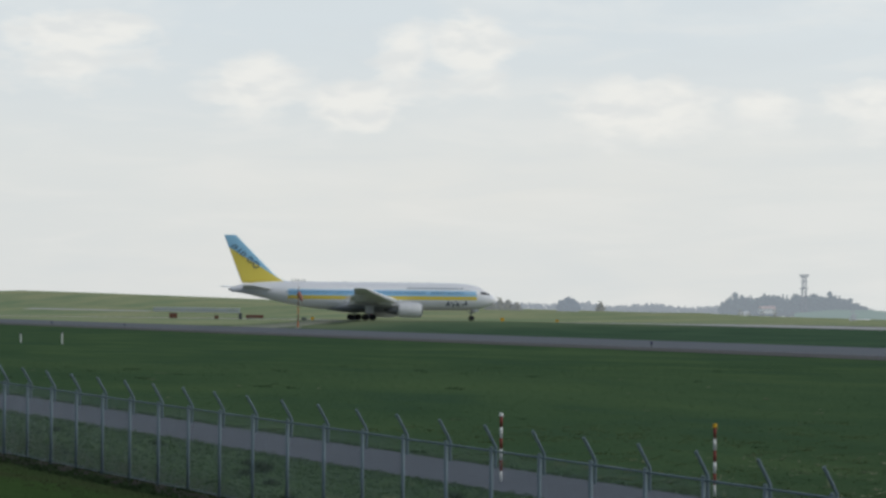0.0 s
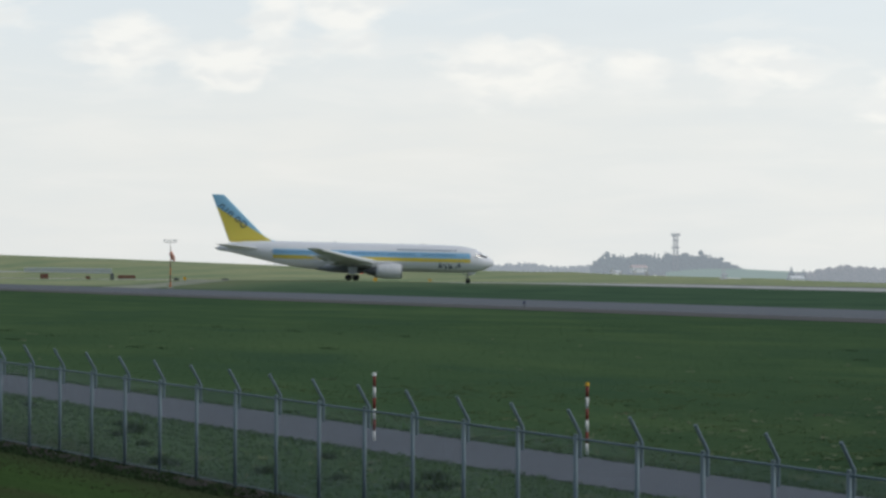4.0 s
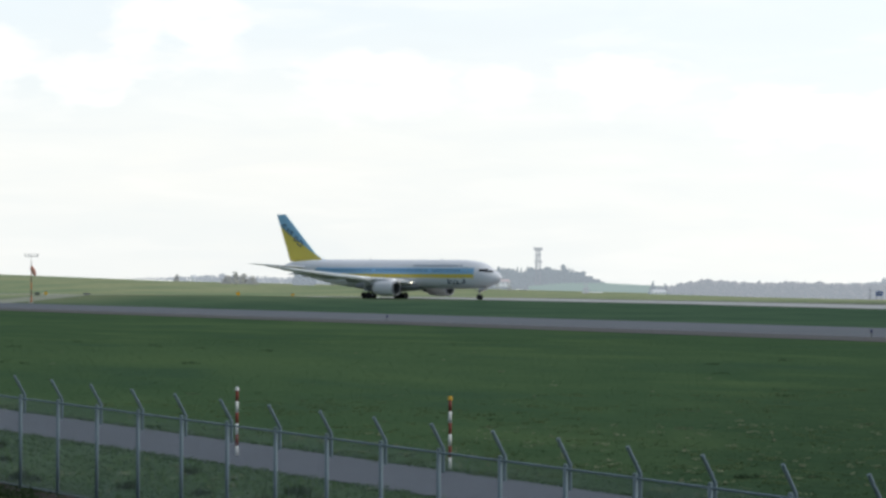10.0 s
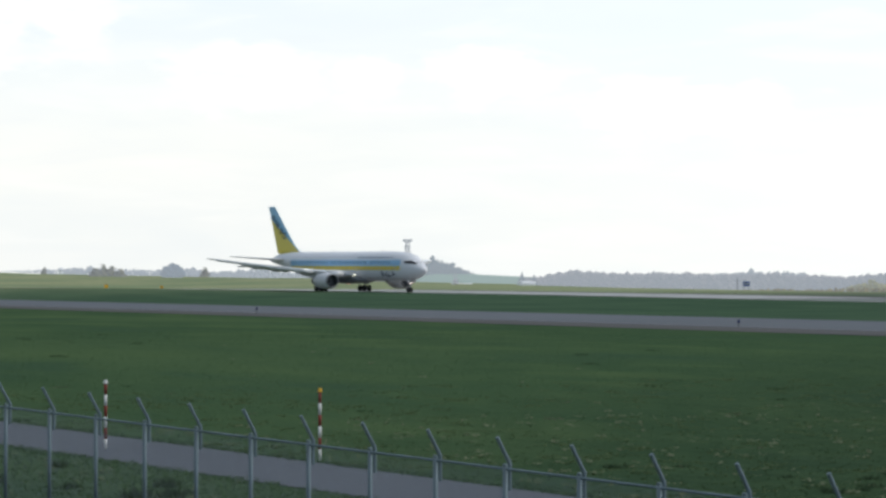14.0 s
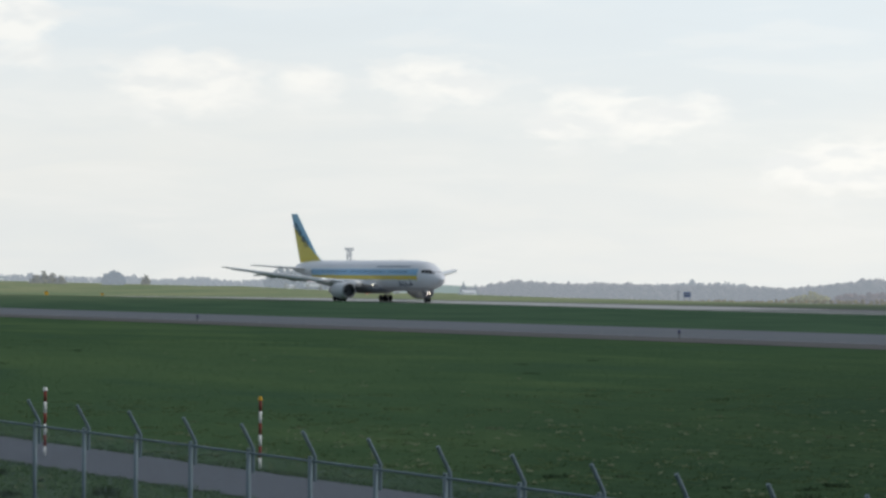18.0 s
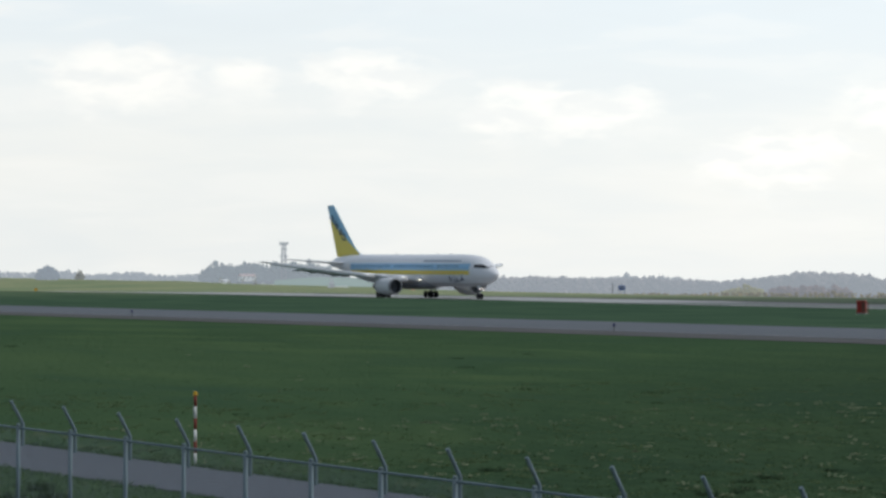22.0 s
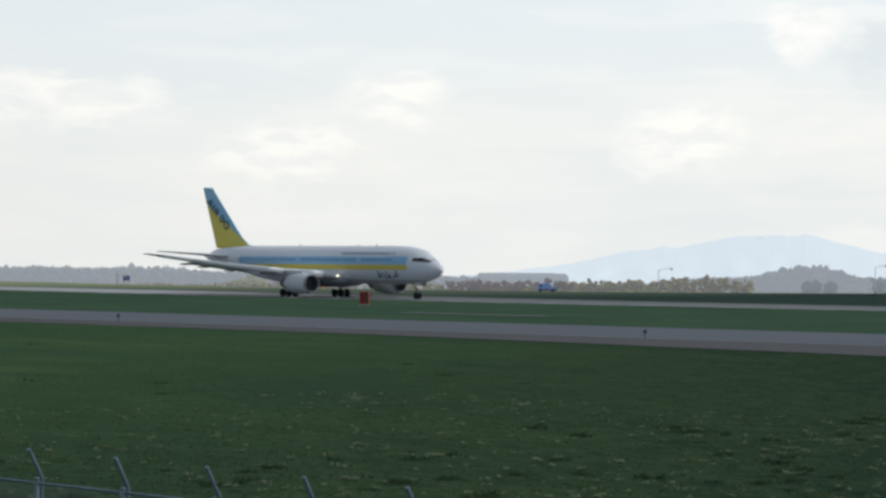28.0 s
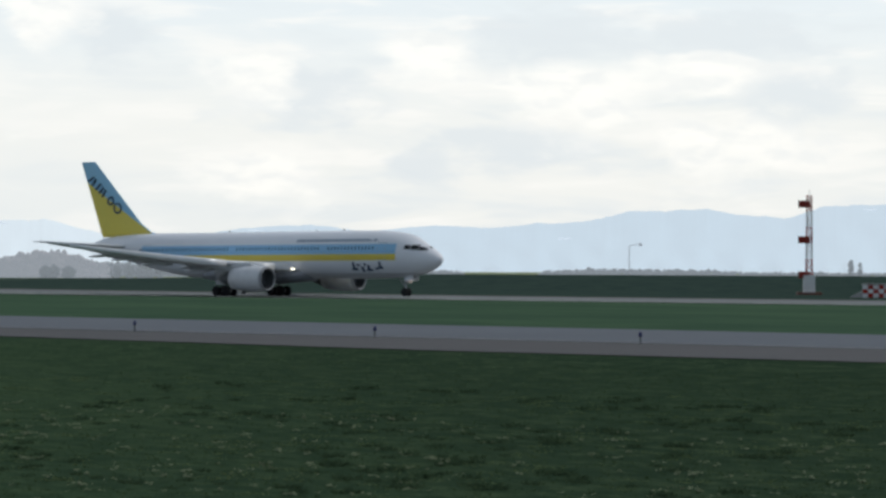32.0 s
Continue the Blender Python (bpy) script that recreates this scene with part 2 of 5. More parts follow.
def height(u, q):
    """Ground height against the eye."""
    if q < 24.2:
        top = -1.75
        return lerp(top, z_fence(u), (q - 1.5) / 22.7) if q > 1.5 else top
    if q < 38.5:
        return z_fence(u)
    if q < 119:
        return lerp(z_fence(u), z_taxi(u), (q - 38.5) / 80.5)
    if q < 168:
        return z_taxi(u)
    if q < 236:
        z = lerp(z_taxi(u), z_runway(u), (q - 168) / 68)
        # the link runs over a low rise
        return lerp(z, lerp(z_taxi(u), z_runway(u) + 0.4, smooth(168, 188, q)), smooth(-520, -505, u) * smooth(-395, -440, u) * smooth(230, 214, q))
    if q < 290:
        return z_runway(u) - 0.1 * smooth(240, 250, q)
    base = z_runway(u) - 0.1
    # beyond the runway: meadow that rises to a ridge on the left, and a grass bank along the right part
    x, y = u * CU.x + q * CV.x, u * CU.y + q * CV.y
    az, d = math.degrees(atan2(x, y)), hypot(x, y)
    z = lerp(base, min(d, 1500) * tan(radians(table(az, FOOT))), smooth(lerp(292, 352, smooth(-330, -250, u)), 430, q))
    k = smooth(-330, -250, u) * smooth(345, 385, q)
    return lerp(z, min(d, 900) * tan(radians(table(az, BANK))), k)


def spot(u, q, lift=0.0):
    v = v_of(u, q)
    return Vector((u * CU.x + v * CV.x, u * CU.y + v * CV.y, EYE.z + height(u, q) + lift))


def polar(az, d):
    """u and q of the ground point at an azimuth and a distance from the eye."""
    x, y = d * sin(radians(az)), d * cos(radians(az))
    u, v = x * CU.x + y * CU.y, x * CV.x + y * CV.y
    return u, q_of(u, v)


def ground_at(az, d, lift=0.0):
    u, q = polar(az, d)
    return Vector((d * sin(radians(az)), d * cos(radians(az)), EYE.z + height(u, q) + lift))


def sight(az, el, d):
    return Vector((d * sin(radians(az)), d * cos(radians(az)), EYE.z + d * tan(radians(el))))


U_LINES = sorted({-4800, -3500, -2600, -2000, -1600, 300, 450, 700, 1000, 1500, 2200, 3200, 4700}
                 | set(range(-1300, 260, 20)) | set(range(-140, 30, 5)))
Q_LINES = sorted({-4500, -3000, -1800, -1000, -500, -250, -120, -60, -30, -15, -6, 0, 1.5, 4, 7, 10, 13, 16, 19, 22, 24.2,
                  27, 30, 33.5, 37.9, 38.5, 43, 48, 54, 60, 66, 72, 78, 85, 92, 100, 108, 119, 124, 139.5, 139.75, 140.15, 164, 168, 176,
                  186, 189.5, 192, 200, 214, 222, 230, 236, 240, 245, 249, 258, 276, 283, 290, 297, 305, 318, 330, 340, 352, 358, 364, 372, 380, 392, 410, 440, 480,
                  530, 580, 620, 680, 760, 860, 980, 1100, 1250, 1400, 1600, 1900, 2400, 3000, 3800, 4700})


def mesh_of(name, verts, faces, mats=()):
    me = bpy.data.meshes.new(name)
    me.from_pydata(verts, [], faces)
    for m in mats:
        me.materials.append(m)
    me.update()
    return me


def structure(name, me, label, category, kind="structure"):
    return tagged(new(name, me), label, category, "", kind)


def part(name, bm, mat, parent, label="", smooth_shade=False):
    me = bpy.data.meshes.new(name)
    bm.to_mesh(me)
    bm.free()
    me.materials.append(mat)
    if smooth_shade:
        for p in me.polygons:
            p.use_smooth = True
    ob = new(name, me)
    ob.parent = parent
    if label:
        tagged(ob, label)
    return ob


def thing(name, label, category, at=None, group="", kind=""):
    ob = new(name)
    if at is not None:
        ob.matrix_world = at
    return tagged(ob, label, category, group, kind)


def box(bm, x0, x1, y0, y1, z0, z1, bevel=0.0):
    r = bmesh.ops.create_cube(bm, size=1.0, matrix=Matrix.Translation(((x0 + x1) / 2, (y0 + y1) / 2, (z0 + z1) / 2))
                              @ Matrix.Diagonal((x1 - x0, y1 - y0, z1 - z0, 1)))
    if bevel:
        es = {e for v in r["verts"] for e in v.link_edges}
        bmesh.ops.bevel(bm, geom=list(es), offset=bevel, segments=2, affect="EDGES", profile=0.6)
    return bm


def rod(bm, a, b, r0, r1=None, n=8, caps=True):
    a, b = Vector(a), Vector(b)
    d = b - a
    q = d.to_track_quat("Z", "Y").to_matrix().to_4x4()
    bmesh.ops.create_cone(bm, cap_ends=caps, segments=n, radius1=r0, radius2=r0 if r1 is None else r1, depth=d.length,
                          matrix=Matrix.Translation((a + b) / 2) @ q)
    return bm


def new_box(*a, bevel=0.0):
    return box(bmesh.new(), *a, bevel=bevel)


def new_rod(*a, **k):
    return rod(bmesh.new(), *a, **k)


def sheet(name, qs, us, lift, mat, label, category):
    """A paved strip that lies on the ground between two of its lines."""
    verts = [spot(u, q, lift) for q in qs for u in us]
    n = len(us)
    faces = [(j * n + i, j * n + i + 1, (j + 1) * n + i + 1, (j + 1) * n + i) for j in range(len(qs) - 1) for i in range(n - 1)]
    return structure(name, mesh_of(name, verts, faces, (mat,)), label, category)


# the ground: meadow grass with darker and lighter patches, drier beyond the runway
def grass_material():
    m = bpy.data.materials.new("meadow_grass")
    m.use_nodes = True
    n, l = m.node_tree.nodes, m.node_tree.links
    b = n["Principled BSDF"]
    b.inputs["Roughness"].default_value, b.inputs["Specular IOR Level"].default_value = 0.95, 0.0
    co = n.new("ShaderNodeTexCoord")
    mp = n.new("ShaderNodeMapping")
    mp.inputs["Scale"].default_value = (0.6, 1.0, 1.0)
    l.new(co.outputs["Object"], mp.inputs["Vector"])

    def noise_node(scale, detail=5.0, rough=0.6):
        t = n.new("ShaderNodeTexNoise")
        t.inputs["Scale"].default_value, t.inputs["Detail"].default_value, t.inputs["Roughness"].default_value = scale, detail, rough
        l.new(mp.outputs["Vector"], t.inputs["Vector"])
        return t

    def span(src, a, z):
        r = n.new("ShaderNodeMapRange")
        r.inputs["From Min"].default_value, r.inputs["From Max"].default_value = a, z
        l.new(src, r.inputs["Value"])
        return r.outputs["Result"]

    def mix(fac, a, z):
        x = n.new("ShaderNodeMix")
        x.data_type = "RGBA"
        for key, v in (("A", a), ("B", z)):
            if isinstance(v, tuple):
                x.inputs[key].default_value = (*v, 1)
            else:
                l.new(v, x.inputs[key])
        l.new(fac, x.inputs["Factor"])
        return x.outputs["Result"]

    big, mid, small = noise_node(0.03), noise_node(0.45), noise_node(5.0, 4.0, 0.7)
    near = mix(span(mid.outputs["Fac"], 0.35, 0.65), (0.052, 0.099, 0.051), (0.069, 0.122, 0.061))
    near = mix(span(small.outputs["Fac"], 0.3, 0.7), (0.047, 0.084, 0.042), near)
    near = mix(span(big.outputs["Fac"], 0.4, 0.7), near, (0.076, 0.124, 0.059))
    # wide bands, some yellower and some deeper green
    band = noise_node(0.11, 4.0, 0.55)
    near = mix(span(band.outputs["Fac"], 0.52, 0.68), near, (0.078, 0.126, 0.058))
    near = mix(span(band.outputs["Fac"], 0.46, 0.32), near, (0.050, 0.092, 0.052))
    # dry yellow grass, its colours also raised for sunlight and haze
    dry = mix(span(mid.outputs["Fac"], 0.3, 0.7), (0.29, 0.325, 0.18), (0.37, 0.375, 0.23))
    dry = mix(span(big.outputs["Fac"], 0.35, 0.6), (0.22, 0.285, 0.165), dry)
    sep = n.new("ShaderNodeSeparateXYZ")
    l.new(co.outputs["Object"], sep.inputs["Vector"])
    def times(a, c, op="MULTIPLY"):
        k = n.new("ShaderNodeMath")
        k.operation = op
        l.new(a, k.inputs[0])
        l.new(c, k.inputs[1])
        return k.outputs[0]

    beyond = times(span(sep.outputs["Y"], 280.0, 288.0), span(sep.outputs["X"], -350.0, -430.0))
    between = times(span(sep.outputs["Y"], 166.0, 172.0), span(sep.outputs["X"], -400.0, -560.0))
    # ranker, darker sward to the south, and the shaded mown bank this side of the fence
    lean = n.new("ShaderNodeMath")
    lean.operation = "MULTIPLY_ADD"
    l.new(sep.outputs["Y"], lean.inputs[0])
    lean.inputs[1].default_value = 0.8
    l.new(sep.outputs["X"], lean.inputs[2])
    rank = span(lean.outputs[0], -45.0, 20.0)
    near = mix(rank, near, mix(span(mid.outputs["Fac"], 0.35, 0.65), (0.027, 0.048, 0.029), (0.042, 0.068, 0.038)))
    # rank sward: uneven clumps, some deep, some catching the light
    clumps = noise_node(1.5, 4.0, 0.65)
    near = mix(times(rank, span(clumps.outputs["Fac"], 0.52, 0.40)), near, (0.026, 0.047, 0.028))
    near = mix(times(rank, span(clumps.outputs["Fac"], 0.54, 0.66)), near, (0.058, 0.087, 0.047))
    lawn = mix(span(mid.outputs["Fac"], 0.3, 0.7), (0.037, 0.068, 0.024), (0.048, 0.085, 0.029))
    lawn = mix(span(band.outputs["Fac"], 0.56, 0.68), lawn, (0.046, 0.052, 0.028))
    lawn = mix(span(sep.outputs["Y"], 18.0, 22.0), lawn, mix(span(small.outputs["Fac"], 0.3, 0.7), (0.034, 0.050, 0.024), (0.052, 0.066, 0.033)))
    near = mix(span(sep.outputs["Y"], 25.0, 23.5), near, lawn)
    # mown strip between the taxiway and the runway, distance haze in its lighter colours
    mown = times(span(sep.outputs["Y"], 166.0, 169.0), span(sep.outputs["Y"], 282.0, 278.0))
    near = mix(mown, near, mix(span(band.outputs["Fac"], 0.35, 0.65), (0.054, 0.097, 0.062), (0.072, 0.122, 0.073)))
    # past the runway, haze is painted as grey-olive, and bluish on the bank
    near = mix(span(sep.outputs["Y"], 280.0, 288.0), near, (0.115, 0.145, 0.105))
    bank = times(span(sep.outputs["Y"], 284.0, 292.0), span(sep.outputs["X"], -335.0, -285.0))
    near = mix(bank, near, mix(span(mid.outputs["Fac"], 0.35, 0.65), (0.036, 0.058, 0.050), (0.048, 0.074, 0.060)))
    l.new(mix(times(beyond, between, "MAXIMUM"), near, dry), b.inputs["Base Color"])
    u = n.new("ShaderNodeBump")
    u.inputs["Strength"].default_value, u.inputs["Distance"].default_value = 0.7, 0.15
    l.new(small.outputs["Fac"], u.inputs["Height"])
    l.new(u.outputs["Normal"], b.inputs["Normal"])
    return m


GRASS = grass_material()
gverts = [Vector((u, v_of(u, q), height(u, q))) for q in Q_LINES for u in U_LINES]
gn = len(U_LINES)
gfaces = [(j * gn + i, j * gn + i + 1, (j + 1) * gn + i + 1, (j + 1) * gn + i) for j in range(len(Q_LINES) - 1) for i in range(gn - 1)]
ground = structure("ground", mesh_of("ground", gverts, gfaces, (GRASS,)), "green airfield meadow, drier and yellower beyond the runway, with sunlight and haze in its colours", "grass")
ground.matrix_world = pose(0, 0, EYE.z, 0, 0, TURN)

US = [u for u in U_LINES if -1300 <= u <= 1000]
sheet("road", [33.5, 37.9], [u for u in US if -320 <= u <= 260], 0.03, ROAD, "narrow grey asphalt service road behind the fence", "road")
sheet("taxiway", [139.5, 139.75, 140.15, 164, 168], US, 0.05, ASPHALT, "long grey asphalt taxiway between grass strips", "taxiway")
sv = [spot(u, q, 0.04) for k in (0.0, 0.5, 1.0) for u in US for q in (lerp(table(u, [(-140, 129.5), (-70, 120.5)]), 139.5, k),)]
sn = len(US)
structure("taxiway_shoulder", mesh_of("taxiway_shoulder", sv, [(j * sn + i, j * sn + i + 1, (j + 1) * sn + i + 1, (j + 1) * sn + i) for j in range(2) for i in range(sn - 1)],
                                      (OLD_ASPHALT,)), "darker brownish asphalt shoulder along the taxiway", "taxiway")
# runway sheets; their paleness is painted sky sheen
sheet("runway", [245, 249, 258, 276], [u for u in US if u >= -320], 0.05, SHEEN_ASPHALT, "grey asphalt runway, paled for the sheen of the sky", "runway")
sheet("runway_edge", [240, 245], [u for u in US if u >= -320], 0.05, RUNWAY, "worn edge strip of the runway, sky sheen in its pale colour", "runway")
sheet("runway_start", [240, 249, 258, 276], [u for u in US if -520 <= u <= -320], 0.05, RUNWAY, "worn start of the runway, sky sheen in its pale colour", "runway")
sheet("runway_end", [240, 249, 258, 276], [u for u in US if u <= -520], 0.05, CONCRETE, "pale concrete end of the runway", "runway")
sheet("runway_shoulder_far", [276, 283], US, 0.04, OLD_ASPHALT, "far asphalt shoulder of the runway", "runway")


# link between taxiway and runway, with flared corners
cv, cf = [], []
for q in (164, 168, 176, 186, 189.5, 192, 200, 214, 230, 240):
    k = min((q - 164) / 20.0, (240 - q) / 20.0, 1.0)
    w = 9 + 7 * (1 - k) ** 2
    for u in (-485 - w, -485 - w * 0.33, -485 + w * 0.33, -485 + w):
        p = spot(u, q, 0.035)
        cv.append(p)
for j in range(7):
    for i in range(3):
        cf.append((j * 4 + i, j * 4 + i + 1, j * 4 + i + 5, j * 4 + i + 4))
structure("link_taxiway", mesh_of("link_taxiway", cv, cf, (LINK,)), "pale worn concrete link from the taxiway to the runway", "taxiway")
sheet("taxiway_edge_line", [139.75, 140.15], US, 0.07, WHITE_LINE, "thin pale painted line along the taxiway edge", "marking")
sheet("drain_strip", [189.5, 192], [u for u in US if -200 <= u <= -175], 0.05, STRIP, "short pale paved strip in the grass", "pavement")


# ---- the airliner: x forward, y to its left, z up, origin on the ground between the main wheels ----
NOSE = 27.26


def livery_material():
    m = bpy.data.materials.new("airliner_livery")
    m.use_nodes = True
    n, l = m.node_tree.nodes, m.node_tree.links
    b = n["Principled BSDF"]
    b.inputs["Roughness"].default_value, b.inputs["Coat Weight"].default_value = 0.45, 0.1
    co, sep = n.new("ShaderNodeTexCoord"), n.new("ShaderNodeSeparateXYZ")
    l.new(co.outputs["Object"], sep.inputs["Vector"])

    def test(out, low, high):
        a, c, k = n.new("ShaderNodeMath"), n.new("ShaderNodeMath"), n.new("ShaderNodeMath")
        a.operation, c.operation, k.operation = "GREATER_THAN", "LESS_THAN", "MULTIPLY"
        l.new(out, a.inputs[0])
        l.new(out, c.inputs[0])
        a.inputs[1].default_value, c.inputs[1].default_value = low, high
        l.new(a.outputs[0], k.inputs[0])
        l.new(c.outputs[0], k.inputs[1])
        return k.outputs[0]

    def both(a, c):
        k = n.new("ShaderNodeMath")
        k.operation = "MULTIPLY"
        l.new(a, k.inputs[0])
        l.new(c, k.inputs[1])
        return k.outputs[0]

    def mix(fac, a, colour):
        x = n.new("ShaderNodeMix")
        x.data_type = "RGBA"
        l.new(a, x.inputs["A"])
        x.inputs["B"].default_value = (*colour, 1)
        l.new(fac, x.inputs["Factor"])
        return x.outputs["Result"]

    t, r = n.new("ShaderNodeTexNoise"), n.new("ShaderNodeMapRange")
    t.inputs["Scale"].default_value, t.inputs["Detail"].default_value = 0.7, 6.0
    l.new(co.outputs["Object"], t.inputs["Vector"])
    l.new(t.outputs["Fac"], r.inputs["Value"])
    x = n.new("ShaderNodeMix")
    x.data_type = "RGBA"
    x.inputs["A"].default_value, x.inputs["B"].default_value = (0.74, 0.76, 0.80, 1), (0.82, 0.83, 0.86, 1)
    l.new(r.outputs["Result"], x.inputs["Factor"])
    along = test(sep.outputs["X"], NOSE - 42.5, NOSE - 4.7)
    c = mix(test(sep.outputs["Z"], 0.0, 2.55), x.outputs["Result"], (0.58, 0.59, 0.62))
    c = mix(both(along, test(sep.outputs["Z"], 4.62, 5.72)), c, (0.26, 0.52, 0.75))
    c = mix(both(along, test(sep.outputs["Z"], 3.92, 4.62)), c, (0.76, 0.60, 0.09))
    l.new(c, b.inputs["Base Color"])
    return m


def fin_material():
    m = bpy.data.materials.new("fin_livery")
    m.use_nodes = True
    n, l = m.node_tree.nodes, m.node_tree.links
    b = n["Principled BSDF"]
    b.inputs["Roughness"].default_value, b.inputs["Coat Weight"].default_value = 0.45, 0.1
    co, d = n.new("ShaderNodeTexCoord"), n.new("ShaderNodeVectorMath")
    d.operation = "DOT_PRODUCT"
    # the slanted border between the yellow and the blue field
    a, z = Vector((NOSE - 53.2, 0, 13.35)), Vector((NOSE - 46.3, 0, 9.3))
    e = (z - a).normalized()
    nv = Vector((-e.z, 0, e.x))
    d.inputs[1].default_value = nv
    l.new(co.outputs["Object"], d.inputs[0])
    g = n.new("ShaderNodeMath")
    g.operation = "GREATER_THAN"
    g.inputs[1].default_value = nv.dot(a)
    l.new(d.outputs["Value"], g.inputs[0])
    x = n.new("ShaderNodeMix")
    x.data_type = "RGBA"
    blue, yellow = (0.29, 0.58, 0.78, 1), (0.80, 0.65, 0.10, 1)
    up = nv.z > 0
    x.inputs["A"].default_value, x.inputs["B"].default_value = (yellow, blue) if up else (blue, yellow)
    l.new(g.outputs[0], x.inputs["Factor"])
    l.new(x.outputs["Result"], b.inputs["Base Color"])
    return m


LIVERY, FIN_PAINT = livery_material(), fin_material()
WING_GREY = material("wing_grey_paint", (0.74, 0.75, 0.77), 0.35, (0.66, 0.67, 0.69), 0.6, 8, 0.5, spec=0.5)
BARE_METAL = material("pale_metal", (0.80, 0.81, 0.82), 0.4, (0.72, 0.73, 0.74), 1, 10, 0.5, metal=0.3)
NACELLE = material("nacelle_paint", (0.70, 0.71, 0.73), 0.4, (0.60, 0.61, 0.63), 0.8, 8, 0.5)
# inlet lip metal with the shadow on the inlet put into its colour
SHADED_LIP_METAL = material("shaded_lip_metal", (0.33, 0.34, 0.36), 0.6, (0.27, 0.28, 0.30), 1, 10, 0.5, metal=0.3)
# belly grey, darkened to stand in for shade below the wings
SHADED_BELLY_GREY = material("shaded_belly_grey", (0.34, 0.36, 0.40), 0.5, (0.28, 0.30, 0.34), 0.6, 8, 0.5)
DARK_GLASS = material("cockpit_glass", (0.015, 0.018, 0.022), 0.15, None, 2, 10, 0.3, spec=0.6)
PORTHOLE = material("cabin_window_glass", (0.10, 0.22, 0.37), 0.2, None, 2, 10, 0.3, spec=0.5)
NAVY = material("navy_paint", (0.05, 0.085, 0.15), 0.4, None, 1, 8, 0.3)
GREY_MARK = material("grey_marking", (0.40, 0.46, 0.54), 0.4, None, 1, 8, 0.3)
RUBBER = material("tyre_rubber", (0.022, 0.022, 0.024), 0.85, None, 4, 40, 0.4)
HUB = material("wheel_hub", (0.32, 0.33, 0.34), 0.4, None, 4, 40, 0.4, metal=0.4)
LANDING_LAMP = lamp_material("landing_lamp", (1.0, 0.92, 0.72), 2.4)
TAXI_LAMP = lamp_material("taxi_lamp", (1.0, 0.86, 0.74), 6.0)
BEACON = lamp_material("red_beacon", (1.0, 0.12, 0.05), 1.0)

# fuselage stations: distance behind the nose, top, bottom, half width
STATIONS = [(0.0, 4.10, 3.92, 0.10), (0.22, 4.42, 3.55, 0.48), (0.6, 4.76, 3.22, 0.84), (1.2, 5.14, 2.88, 1.22), (2.0, 5.56, 2.58, 1.58),
            (2.8, 6.05, 2.37, 1.86), (3.7, 6.58, 2.21, 2.10), (4.7, 6.84, 2.09, 2.28), (6.0, 7.06, 2.00, 2.42), (8.0, 7.20, 1.95, 2.50),
            (10.5, 7.25, 1.94, 2.515), (16, 7.25, 1.94, 2.515), (22, 7.25, 1.94, 2.515), (28, 7.25, 1.94, 2.515), (33, 7.25, 1.95, 2.515),
            (36, 7.26, 2.10, 2.50), (39, 7.27, 2.48, 2.42), (42, 7.27, 3.02, 2.24), (45, 7.22, 3.66, 1.90), (48, 7.04, 4.32, 1.42),
            (50.5, 6.78, 4.86, 0.92), (52.0, 6.34, 5.06, 0.54), (53.0, 5.98, 5.22, 0.28), (53.3, 5.78, 5.36, 0.14)]


def loft(bm, rings, closed=True):
    vs = [[bm.verts.new(p) for p in r] for r in rings]
    n = len(rings[0])
    for a, b in zip(vs, vs[1:]):
        for i in range(n if closed else n - 1):
            bm.faces.new((a[i], a[(i + 1) % n], b[(i + 1) % n], b[i]))
    if closed:
        bm.faces.new(vs[0][::-1])
        bm.faces.new(vs[-1])
    bmesh.ops.recalc_face_normals(bm, faces=bm.faces)
    return bm


def station(s):
    for (a, *p), (b, *q) in zip(STATIONS, STATIONS[1:]):
        if s <= b:
            k = (s - a) / (b - a)
            return [x + (y - x) * k for x, y in zip(p, q)]
    return STATIONS[-1][1:]


def skin(s, z, side, lift=0.015):
    """A point on the fuselage skin."""
    top, bot, half = station(s)
    c, h = (top + bot) / 2, (top - bot) / 2
    k = max(-0.999, min(0.999, (z - c) / h))
    return Vector((NOSE - s, side * (half * math.sqrt(1 - k * k) + lift), z))


def patch(bm, s0, s1, z0, z1, side, lift=0.015, ns=1, nz=1):
    """A small field on the fuselage skin."""
    g = [[bm.verts.new(skin(s0 + (s1 - s0) * i / ns, z0 + (z1 - z0) * j / nz, side, lift)) for i in range(ns + 1)] for j in range(nz + 1)]
    for j in range(nz):
        for i in range(ns):
            f = (g[j][i], g[j][i + 1], g[j + 1][i + 1], g[j + 1][i])
            bm.faces.new(f if side < 0 else f[::-1])


def aerofoil(le, chord, z, y, thick, n=9):
    """A ring of points of a wing section at one spanwise place."""
    up, down = [], []
    for i in range(n + 1):
        k = 0.5 - 0.5 * cos(pi * i / n)
        t = thick * chord * (1.48 * math.sqrt(k) - 0.63 * k - 1.76 * k * k + 1.42 * k ** 3 - 0.51 * k ** 4)
        up.append((NOSE - le - chord * k, y, z + t + 0.01))
        down.append((NOSE - le - chord * k, y, z - t * 0.8))
    return up + down[-2:0:-1]


def wing_z(y):
    k = (abs(y) - 2.3) / 21.5
    return 3.0 + 2.1 * k + 0.72 * k * k


def wing_le(y):
    return 18.7 + (abs(y) - 2.3) * 15.2 / 21.5


def wing_te(y):
    y = abs(y)
    return 30.4 + (y - 2.3) * 0.12 if y < 7.6 else 31.04 + (y - 7.6) * 5.1 / 16.2


def build_airliner():
